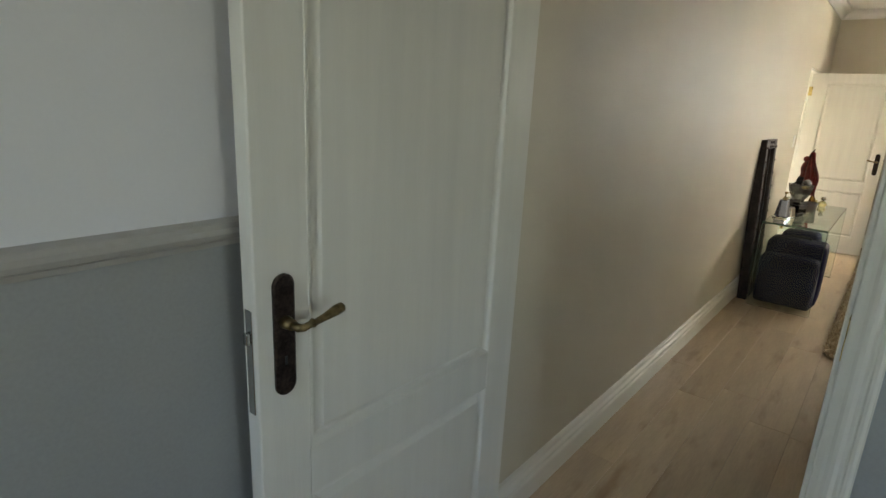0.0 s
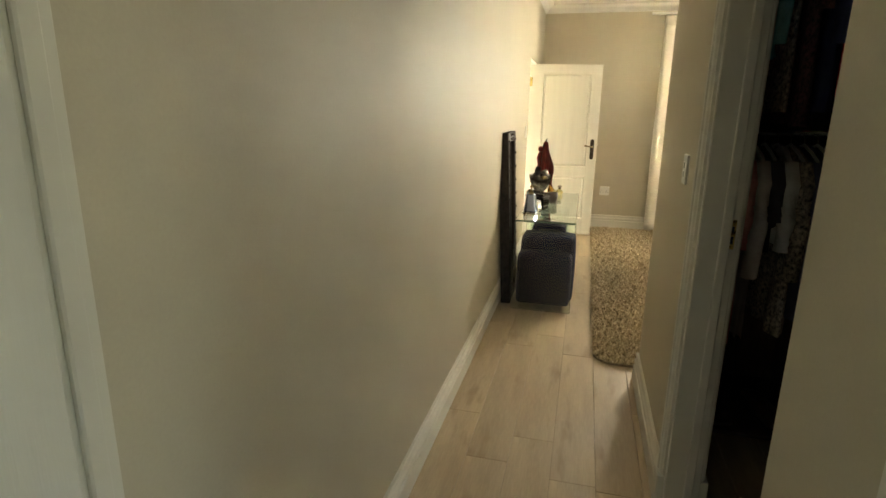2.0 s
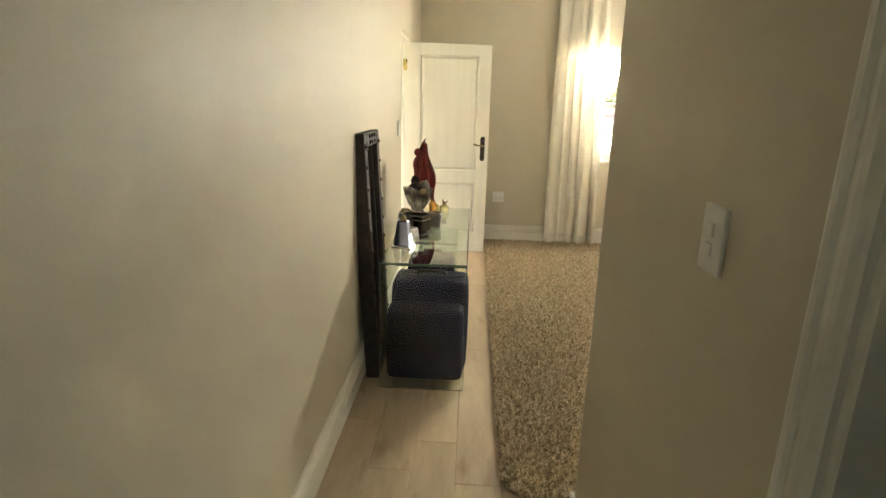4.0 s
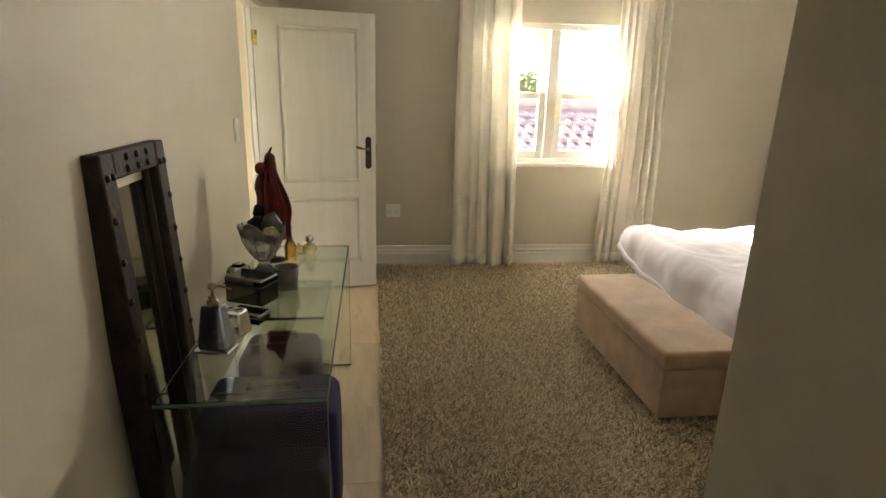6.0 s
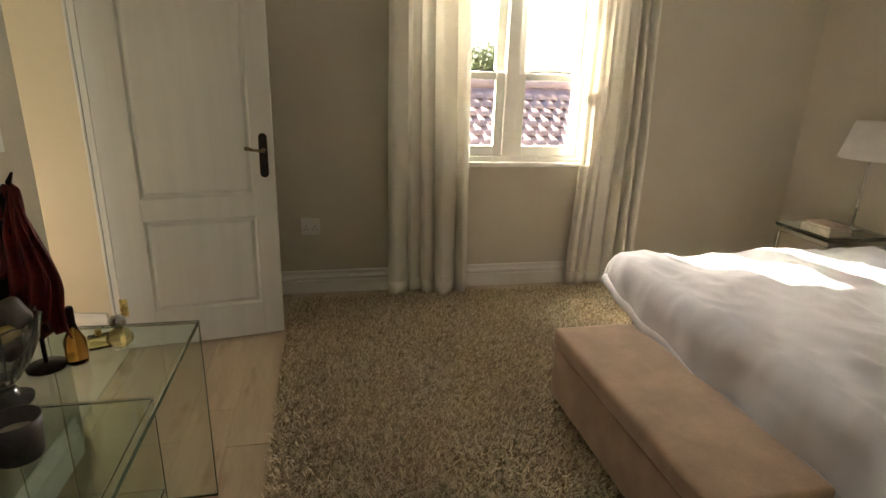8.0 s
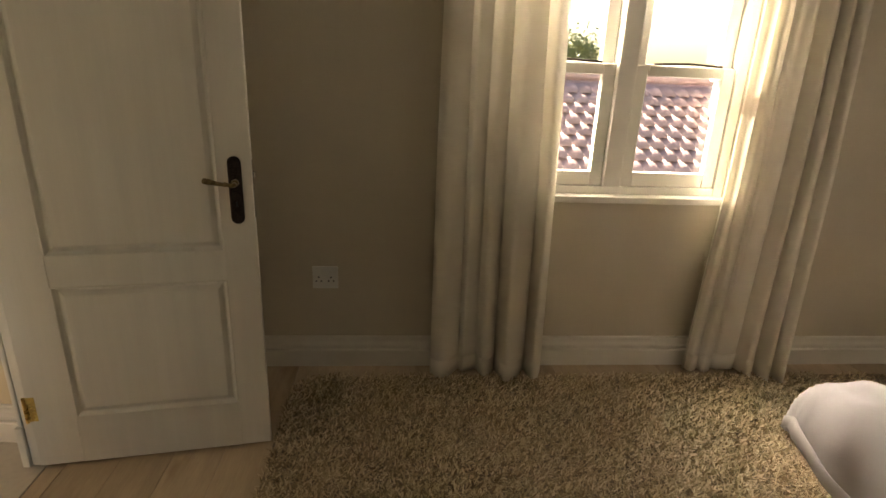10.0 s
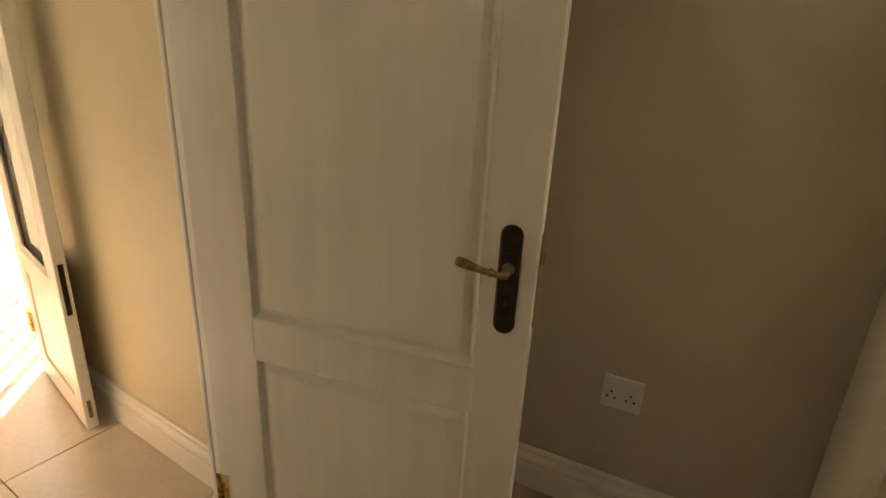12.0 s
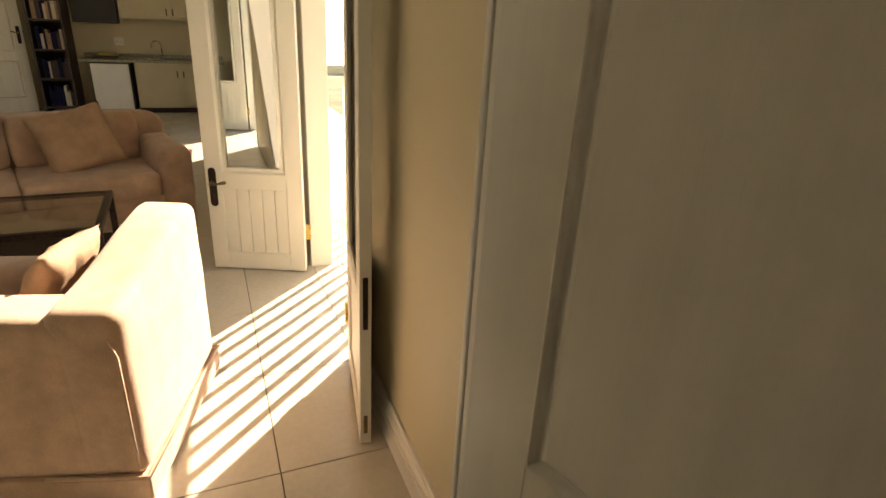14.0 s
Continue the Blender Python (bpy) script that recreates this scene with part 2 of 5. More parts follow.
DADO = [(0, 0), (0.012, 0.002), (0.016, 0.012), (0.028, 0.018), (0.034, 0.028), (0.034, 0.038), (0.026, 0.046), (0.0, 0.05)]


def run(name, profile, p, q, z, parent, material=None, label=""):
    """A moulding along a wall foot from p to q; the wall is on the left hand of the way from p to q."""
    d = Vector((q[0] - p[0], q[1] - p[1], 0))
    m = Matrix.Translation((p[0], p[1], z)) @ Matrix.Rotation(math.atan2(d.y, d.x), 4, "Z")
    return part(name, extrude_profile(profile, d.length, m), material or TRIM, parent, label)


# ---- large structure ----
XL, XR, YE, YS, YW, XE, CH = -0.77, 0.235, 1.36, 4.08, 8.55, 3.92, 2.80
LV = pose(-0.95, 7.97, 0, 0, 0, 173.5)

structure("wall_west", wall_with_holes("x", XL, 0.12, (1.36, YW), CH, [(7.0, 7.89, 0, 2.055)], -1), WALL, "smooth beige painted wall of corridor and bedroom")
structure("wall_entry_west_upper", box((XL - 0.12, -2.2, 1.30), (XL, 1.36, CH)), WALL_LAV, "pale grey painted upper wall above the dado")
structure("wall_entry_west_lower", box((XL - 0.12, -2.2, 0), (XL, 1.36, 1.30)), WALL_LOW, "grey-beige painted lower wall below the dado")
structure("wall_entry_door", wall_with_holes("y", YE + 0.02, 0.10, (XL, 3.7), CH, [(-0.768, 0.15, 0, 2.055)]), WALL, "beige painted wall with the entry doorway")
structure("wall_entry_north_lower", box((0.15, YE, 0), (XE, YE + 0.02, 1.30)), WALL_LOW, "grey-beige painted lower wall beside the entry doorway")
structure("wall_entry_north_upper", wall_with_holes("y", YE, 0.02, (XL, XE), CH, [(XL, XE, 0, 1.30), (-0.768, 0.15, 1.30, 2.055)]), WALL_LAV, "pale grey painted upper wall round the entry doorway")
structure("wall_corridor_east", wall_with_holes("x", XR, 0.12, (1.48, YS), CH, [(2.03, 2.945, 0, 2.055)]), WALL, "beige painted corridor wall with the closet doorway")
structure("wall_bedroom_south", box((XR + 0.12, YS - 0.12, 0), (XE, YS, CH)), WALL, "beige painted bedroom wall")
structure("wall_bedroom_north", wall_with_holes("y", YW, 0.25, (XL - 0.12, XE + 0.15), CH, [(0.94, 2.10, 0.92, 2.11)]), WALL, "beige painted bedroom wall with a sash window")
# The opening at the entry end is unseen, added to let light in.
structure("wall_bedroom_east", wall_with_holes("x", XE, 0.15, (-2.2, YW), CH, [(-0.8, 0.2, 1.10, 2.10)]), WALL, "beige painted wall behind the bed")
structure("wall_entry_south", wall_with_holes("y", -2.2, 0.2, (XL - 0.12, XE + 0.15), CH, [(-0.2, 0.5, 1.20, 2.10)], -1), WALL_LAV, "pale painted wall with an unseen opening added for light")
structure("ceiling", box((XL - 0.12, -2.4, CH), (XE + 0.15, YW + 0.25, CH + 0.12)), CEIL, "smooth white painted ceiling", "ceiling")


def cornice(p, q):
    tagged(run("cornice", CORNICE, p, q, CH - 0.1, None, CEIL), "white plaster cornice under the ceiling", "cornice", "", "structure")


def skirting(p, q):
    tagged(run("baseboard", SKIRT, p, q, 0.0, None, TRIM), "moulded white painted baseboard", "baseboard", "", "structure")


# the wall lies on the left hand of the way, the moulding stands out to the right
cornice((XL, 1.48), (XL, YW))
cornice((XL, YW), (XE, YW))
cornice((XE, YW), (XE, YS))
cornice((XE, YS), (XR, YS))
cornice((XR, YS), (XR, 1.48))
skirting((XL, 1.48), (XL, 6.93))
skirting((XL, 7.93), (XL, YW))
skirting((XL, YW), (XE, YW))
skirting((XE, YW), (XE, YS))
skirting((XE, YS), (XR - 0.0, YS))
skirting((XR, YS + 0.019), (XR, 3.015))
skirting((XR, 1.97), (XR, 1.48))
tagged(run("dado_rail", DADO, (XL, -2.2), (XL, 1.36), 1.272, None, DADO_PAINT), "moulded taupe painted dado rail", "dado rail", "", "structure")
tagged(run("dado_rail", DADO, (0.208, YE), (XE, YE), 1.272, None, DADO_PAINT), "moulded taupe painted dado rail beside the entry doorway", "dado rail", "", "structure")

sub = bmesh.new()
box((XL - 0.12, -2.4, -0.15), (XE + 0.15, YW + 0.25, -0.009), bm=sub)
FLOOR = structure("floor", sub, JOINT, "oak laminate plank floor", "floor")


def casing(name, axis, at, a0, a1, top, depth, sides=(-1, 1), lab="white painted door frame", stops=True, right_only=False, bare=False):
    """Lining and moulded architraves of a doorway in a wall from at to at + depth."""
    th = tagged(thing(name, lab, "door frame"), kind="structure")
    swap = (lambda a, d, z: (a, d, z)) if axis == "y" else (lambda a, d, z: (d, a, z))
    def bx(nm, a, d, z):
        lo, hi = swap(a[0], d[0], z[0]), swap(a[1], d[1], z[1])
        part(nm, box(tuple(map(min, lo, hi)), tuple(map(max, lo, hi)), 0.003, 1), TRIM, th)
    d0, d1 = at - 0.002, at + depth + 0.002
    if not bare:
        bx("jamb", (a0, a0 + 0.022), (d0, d1), (0, top))
    bx("jamb", (a1 - 0.022, a1), (d0, d1), (0, top))
    bx("head", (a0 + 0.022, a1 - 0.022), (d0, d1), (top - 0.022, top))
    for s in sides:
        face = d0 if s < 0 else d1
        for (aa, ab, z0, z1) in ((a0 - 0.052, a0 + 0.008, 0, top + 0.052), (a1 - 0.008, a1 + 0.052, 0, top + 0.052), (a0 + 0.008, a1 - 0.008, top - 0.008, top + 0.052)):
            if right_only and aa < a0:
                continue
            if aa + 0.1 < ab:
                bx("architrave", (aa, ab), (face, face + s * 0.016), (z0, z1))
                continue
            sign = 1 if aa < a0 else -1
            outer = aa if aa < a0 else ab
            bm = bmesh.new()
            rings = []
            for z in (z0, z1):
                rings.append([bm.verts.new(swap(outer + sign * u, face + s * d, z)) for d, u in ARCHI])
            for k in range(len(ARCHI)):
                j = (k + 1) % len(ARCHI)
                bm.faces.new([rings[0][k], rings[0][j], rings[1][j], rings[1][k]])
            bm.faces.new(rings[1])
            bmesh.ops.recalc_face_normals(bm, faces=bm.faces[:])
            part("architrave", bm, TRIM, th)
            bx("plinth", (aa - 0.004, ab + 0.004), (face, face + s * 0.030), (0, 0.175))
    if not stops:
        return th
    mid = at + depth * 0.55
    if not bare:
        bx("stop", (a0 + 0.022, a0 + 0.034), (mid, mid + 0.03), (0, top - 0.022))
    bx("stop", (a1 - 0.034, a1 - 0.022), (mid, mid + 0.03), (0, top - 0.022))
    return th


casing("doorway_1", "y", YE, -0.768, 0.15, 2.055, 0.12, right_only=True)
casing("doorway_2", "x", XR, 2.03, 2.945, 2.055, 0.12, right_only=True, bare=True)
casing("doorway_3", "x", XL - 0.12, 7.0, 7.89, 2.055, 0.10, (), stops=False)

edge = tagged(thing("doorway_3_casing", "white painted architrave with plinth block", "door frame"), kind="structure")
part("architrave", box((-0.908, 7.817, 0.175), (-0.892, 7.882, 2.11), 0.004, 2), TRIM, edge)
part("plinth", box((-0.918, 7.808, 0), (-0.892, 7.888, 0.175), 0.004, 2), TRIM, edge)
part("stop", box((-0.890, 7.820, 0), (-0.858, 7.868, 2.033), 0.003, 1), TRIM, edge)


# ---- doors ----
def lever_handle(parent, u, z, side, toward, y0):
    """Long backplate with a turned lever; side -1 on the front (y = 0), +1 on the back."""
    y = 0.0 if side < 0 else y0
    h = part("handle", plate_mesh(u, y, z, side), IRON, parent, "aged bronze door handle on a long backplate")
    bm = tube([(u, y + side * 0.004, z), (u, y + side * 0.03, z)], [0.013, 0.010], 14)
    s = toward * 0.9
    pts = [(u, y + side * 0.030, z), (u, y + side * 0.046, z), (u + s * 0.008, y + side * 0.052, z), (u + s * 0.022, y + side * 0.052, z + 0.003), (u + s * 0.03, y + side * 0.052, z + 0.004),
           (u + s * 0.036, y + side * 0.052, z + 0.004), (u + s * 0.06, y + side * 0.052, z + 0.008), (u + s * 0.088, y + side * 0.052, z + 0.014), (u + s * 0.104, y + side * 0.052, z + 0.017), (u + s * 0.109, y + side * 0.052, z + 0.018)]
    tube(pts, [0.008, 0.008, 0.007, 0.0065, 0.0095, 0.0065, 0.0075, 0.0105, 0.010, 0.005], 12, bm)
    part("lever", bm, OLD_BRASS, h, "antique brass lever", True)
    part("keyhole", box((u - 0.0025, y + side * 0.0062, z - 0.085), (u + 0.0025, y + side * 0.0072, z - 0.068)), BLACK, h)


def plate_mesh(u, y, z, side):
    """Backplate with rounded ends and a bevelled rim."""
    own = bmesh.new()
    top, bot, r = z + 0.091, z - 0.148, 0.0225
    rings = []
    for inset, d in ((0, 0), (0, 0.004), (0.004, 0.0062)):
        ring = []
        for c, a0 in ((top - r, 0), (bot + r, math.pi)):
            for k in range(11):
                a = a0 + math.pi * k / 10
                ring.append(own.verts.new((u + (r - inset) * math.cos(a), y + side * d, c + (r - inset) * math.sin(a))))
        rings.append(ring)
    for a, b in zip(rings, rings[1:]):
        for k in range(len(a)):
            own.faces.new([a[k], a[(k + 1) % len(a)], b[(k + 1) % len(a)], b[k]])
    own.faces.new(rings[-1])
    bmesh.ops.recalc_face_normals(own, faces=own.faces[:])
    return own


def frame_mould(u0, u1, z0, z1, y, side):
    """Mitred groove round a raised panel, falling in from the face y and rising to the field."""
    own = bmesh.new()
    prof = [(0.0, 0.0), (0.0015, 0.003), (0.0, 0.006), (-0.009, 0.011), (-0.0145, 0.016), (-0.0145, 0.021), (-0.010, 0.027), (-0.003, 0.037), (-0.0025, 0.040)]
    loops = []
    for d, ins in prof:
        loops.append([own.verts.new((a, y + side * d, b)) for a, b in ((u0 + ins, z0 + ins), (u1 - ins, z0 + ins), (u1 - ins, z1 - ins), (u0 + ins, z1 - ins))])
    for a, b in zip(loops, loops[1:]):
        for k in range(4):
            own.faces.new([a[k], a[(k + 1) % 4], b[(k + 1) % 4], b[k]])
    bmesh.ops.recalc_face_normals(own, faces=own.faces[:])
    return own


def panel_door(name, label, m, w, latch=True, hz=1.092, hinge_stile=0.125, low_hinge=0.22):
    th = thing(name, label, "door", m, "", "structure")
    T, u0, u1 = 0.04, hinge_stile, w - 0.112
    za, zb, zc, zd, zt = 0.20, 0.722, 0.835, 1.925, 2.028
    part("stile", box((0, 0, 0), (u0, T, zt), 0.0025, 1), DOOR, th)
    part("stile", box((u1, 0, 0), (w, T, zt), 0.0025, 1), DOOR, th)
    for z0, z1 in ((0, za), (zb, zc), (zd, zt)):
        part("rail", box((u0, 0.0006, z0), (u1, T - 0.0006, z1)), DOOR, th)
    for z0, z1 in ((za, zb), (zc, zd)):
        part("panel", box((u0 + 0.036, 0.0026, z0 + 0.036), (u1 - 0.036, T - 0.0026, z1 - 0.036)), DOOR, th)
        for y, s in ((0, -1), (T, 1)):
            part("moulding", frame_mould(u0 - 0.002, u1 + 0.002, z0 - 0.002, z1 + 0.002, y, s), DOOR, th)
    lever_handle(th, w - 0.056, hz, -1, -1, T)
    lever_handle(th, w - 0.056, hz, 1, -1, T)
    if latch:
        part("lock_plate", box((w, 0.010, 0.955), (w + 0.0025, 0.030, 1.16), 0.001, 1), STEEL, th, "steel lock faceplate in the door edge")
        part("latch", box((w + 0.002, 0.013, 1.095), (w + 0.011, 0.026, 1.118), 0.002, 1), STEEL, th)
    for z in (low_hinge, 1.83):
        h = box((-0.004, -0.002, z - 0.05), (0.028, 0.0005, z + 0.05))
        tube([(-0.004, -0.006, z - 0.052), (-0.004, -0.006, z + 0.052)], 0.006, 8, h)
        part("hinge", h, BRASS, th, "brass butt hinge")
    return th


panel_door("door_1", "white painted two-panel door standing open against the dado wall", pose(-0.703, 1.355, 0.012, 0, 0, -90), 0.862, True, 1.130)
panel_door("door_2", "open white painted two-panel bedroom door with bronze handle", pose(-0.8485, 7.8020, 0.012, 0, 0, 8.5), 0.833, True, 1.084, 0.152, 0.25)


def strike(m, label):
    th = tagged(thing("strike_plate", label, "strike plate", m), kind="")
    b = box((-0.011, 0, -0.05), (0.011, 0.002, 0.05), 0.0008, 1)
    part("plate", b, BRASS, th)
    part("slot", box((-0.006, 0.0018, 0.008), (0.006, 0.0026, 0.028)), BLACK, th)
    part("slot", box((-0.006, 0.0018, -0.032), (0.006, 0.0026, -0.006)), BLACK, th)
    part("lip", box((0.011, 0, 0.004), (0.022, 0.002, 0.032), 0.0008, 1), BRASS, th)


strike(pose(0.335, 2.945 - 0.022, 1.135, 0, 0, 180), "brass strike plate in the closet door jamb")
strike(pose(0.15 - 0.022, 1.385, 1.10, 0, 0, 90), "brass strike plate in the entry door jamb")


# ---- bedroom window ----
def sash_window():
    th = thing("window_1", "white painted double sash window in the bedroom wall", "window", pose(0, 0, 0), "", "structure")
    x0, x1, z0, z1, y = 0.94, 2.10, 0.92, 2.11, YW + 0.03
    part("sill", box((x0 - 0.03, YW - 0.035, z0 - 0.02), (x1 + 0.03, YW + 0.22, z0 + 0.012), 0.004, 2), TRIM, th)
    part("frame", box((x0, y, z0 + 0.012), (x0 + 0.05, y + 0.1, z1), 0.003, 1), TRIM, th)
    part("frame", box((x1 - 0.05, y, z0 + 0.012), (x1, y + 0.1, z1), 0.003, 1), TRIM, th)
    part("frame", box((x0 + 0.05, y, z1 - 0.05), (x1 - 0.05, y + 0.1, z1), 0.003, 1), TRIM, th)
    part("frame", box((x0 + 0.05, y, z0 + 0.012), (x1 - 0.05, y + 0.1, z0 + 0.05), 0.003, 1), TRIM, th)
    part("mullion", box((1.475, y - 0.012, z0 + 0.05), (1.565, y + 0.1, z1 - 0.05), 0.006, 2), TRIM, th)
    for a, b in ((x0 + 0.05, 1.475), (1.565, x1 - 0.05)):
        for s0, s1, dy in ((z0 + 0.05, 1.54, 0.012), (1.50, z1 - 0.05, 0.055)):
            fr = bmesh.new()
            w = 0.062
            box((a + 0.001, y + dy, s0), (a + w, y + dy + 0.04, s1), 0.004, 1, fr)
            box((b - w, y + dy, s0), (b - 0.001, y + dy + 0.04, s1), 0.004, 1, fr)
            box((a + w, y + dy, s0), (b - w, y + dy + 0.04, s0 + (0.07 if dy < 0.03 else 0.045)), 0.004, 1, fr)
            box((a + w, y + dy, s1 - 0.05), (b - w, y + dy + 0.04, s1), 0.004, 1, fr)
            sash = part("sash", fr, TRIM, th)
            p = part("pane", box((a + w - 0.004, y + dy + 0.018, s0 + 0.03), (b - w + 0.004, y + dy + 0.022, s1 - 0.04)), GLASS, sash)
            p.visible_shadow = False
        part("stay", tube([(a + 0.08, y - 0.002, 1.545), ((a + b) / 2, y - 0.012, 1.552), (b - 0.08, y - 0.002, 1.545)], 0.005, 8), IRON, th, "dark metal window stay")


sash_window()


# ---- living room shell ----
def lbox(lo, hi, bevel=0.0, segs=1, bm=None):
    return box(lo, hi, bevel, segs, bm)


structure("wall_living_north", wall_with_holes("y", 0, 0.12, (-0.05, 9.75), 2.9, [(1.36, 2.50, 0, 2.25), (6.3, 7.4, 0, 2.25)], -1), WALL_WARM, "cream painted living room wall with French doors", m=LV)
structure("wall_living_far", box((9.6, -0.2, 0), (9.75, 6.2, 2.9)), WALL_WARM, "cream painted kitchen wall", m=LV)
structure("wall_living_south", wall_with_holes("y", 6.2, 0.2, (0.4, 9.75), 2.9, [(2.5, 6.5, 0.5, 2.4)]), WALL_WARM, "cream painted living room wall with a wide opening added for light", m=LV)
structure("wall_living_east", box((XL - 0.125, 1.7, 0), (XL - 0.121, 7.0, 2.8)), WALL_WARM, "cream painted living room wall")
structure("ceiling_living", box((-0.05, -0.2, 2.9), (9.75, 6.4, 3.0)), CEIL, "white painted living room ceiling", "ceiling", m=LV)
structure("floor_living", box((-0.02, -0.25, -0.14), (9.75, 6.4, -0.009)), GROUT, "grout bed of the living room floor", "floor", m=LV)
tagged(part("baseboard", extrude_profile(SKIRT, 1.28, LV @ pose(1.32, 0, 0, 0, 0, 180)), TRIM), "moulded cream painted baseboard", "baseboard", "", "structure")


# ---- cloth and object materials ----
def island(name, colours, rough=0.9):
    """Many small pieces of one mesh, each with its own tint."""
    m = bpy.data.materials.new(name)
    m.use_nodes = True
    n, l = m.node_tree.nodes, m.node_tree.links
    g = n.new("ShaderNodeNewGeometry")
    r = n.new("ShaderNodeValToRGB")
    while len(r.color_ramp.elements) < len(colours):
        r.color_ramp.elements.new(0.5)
    for i, c in enumerate(colours):
        r.color_ramp.elements[i].position = i / (len(colours) - 1)
        r.color_ramp.elements[i].color = (*c, 1)
    l.new(g.outputs["Random Per Island"], r.inputs[0])
    b = n["Principled BSDF"]
    l.new(r.outputs[0], b.inputs["Base Color"])
    b.inputs["Roughness"].default_value = rough
    return m


SHAG = island("shag_yarn", [(0.25, 0.18, 0.105), (0.43, 0.34, 0.215), (0.60, 0.495, 0.335), (0.76, 0.655, 0.47)])
LEAF = island("leaf_green", [(0.05, 0.08, 0.02), (0.10, 0.13, 0.03), (0.16, 0.18, 0.05)], 0.6)
WOOD_DARK = mat("dark_stained_wood", (0.045, 0.028, 0.022), 0.45, var=0.3, scale=5, bump=0.2, bscale=60, grain=(8, 8, 1))
LEATHER = mat("studded_dark_wood", (0.034, 0.021, 0.017), 0.55, spec=0.25, var=0.35, scale=14, bump=0.4, bscale=60)
NYLON = mat("navy_nylon", (0.013, 0.012, 0.042), 0.7, spec=0.10, var=0.0, scale=4)
ROOF = mat("clay_roof_tile", (0.50, 0.33, 0.31), 0.85, var=0.12, scale=3, bump=0.2, bscale=40, per=0.10)
RENDER = mat("white_render", (0.78, 0.77, 0.74), 0.85, var=0.05, scale=3)
GRASS = mat("far_ground", (0.10, 0.11, 0.06), 0.95, var=0.3, scale=0.5)
SOFA = mat("sofa_tan_weave", (0.47, 0.32, 0.235), 0.9, var=0.12, scale=9, bump=0.3, bscale=260, sheen=0.25)
PILLOW_T = mat("cushion_tan", (0.42, 0.275, 0.185), 0.9, var=0.12, scale=9, bump=0.3, bscale=260)
CREAM = mat("cream_cabinet_paint", (0.62, 0.55, 0.40), 0.4, var=0.04, scale=3)
WHITE_MET = mat("white_enamel", (0.80, 0.80, 0.78), 0.3, var=0.02)
COUNTER = mat("stone_counter", (0.42, 0.40, 0.33), 0.25, var=0.2, scale=30)
RED = mat("red_silk", (0.19, 0.016, 0.014), 0.45, var=0.35, scale=12, bump=0.3, bscale=90)
DARKCLOTH = mat("black_cloth", (0.015, 0.012, 0.014), 0.9, var=0.3, scale=20)
SHADE = mat("ivory_lampshade", (0.72, 0.69, 0.62), 0.8, var=0.04, scale=12, bump=0.2, bscale=260)
PAPER = mat("paper_pages", (0.60, 0.55, 0.44), 0.85, var=0.1, scale=20)
CRYSTAL = glassy("cut_crystal", (0.84, 0.84, 0.82), 0.12, 1.55)
CRYSTAL.node_tree.nodes["Principled BSDF"].inputs["Transmission Weight"].default_value = 0.93
PALEGOLD = glassy("pale_gold_glass", (0.80, 0.74, 0.42), 0.03, 1.45)
AMBER = glassy("amber_perfume", (0.80, 0.42, 0.12), 0.02, 1.4)
WAX = mat("grey_candle", (0.10, 0.085, 0.075), 0.4, var=0.2)
GOLD = mat("yellow_foil", (0.45, 0.33, 0.08), 0.35, var=0.2)


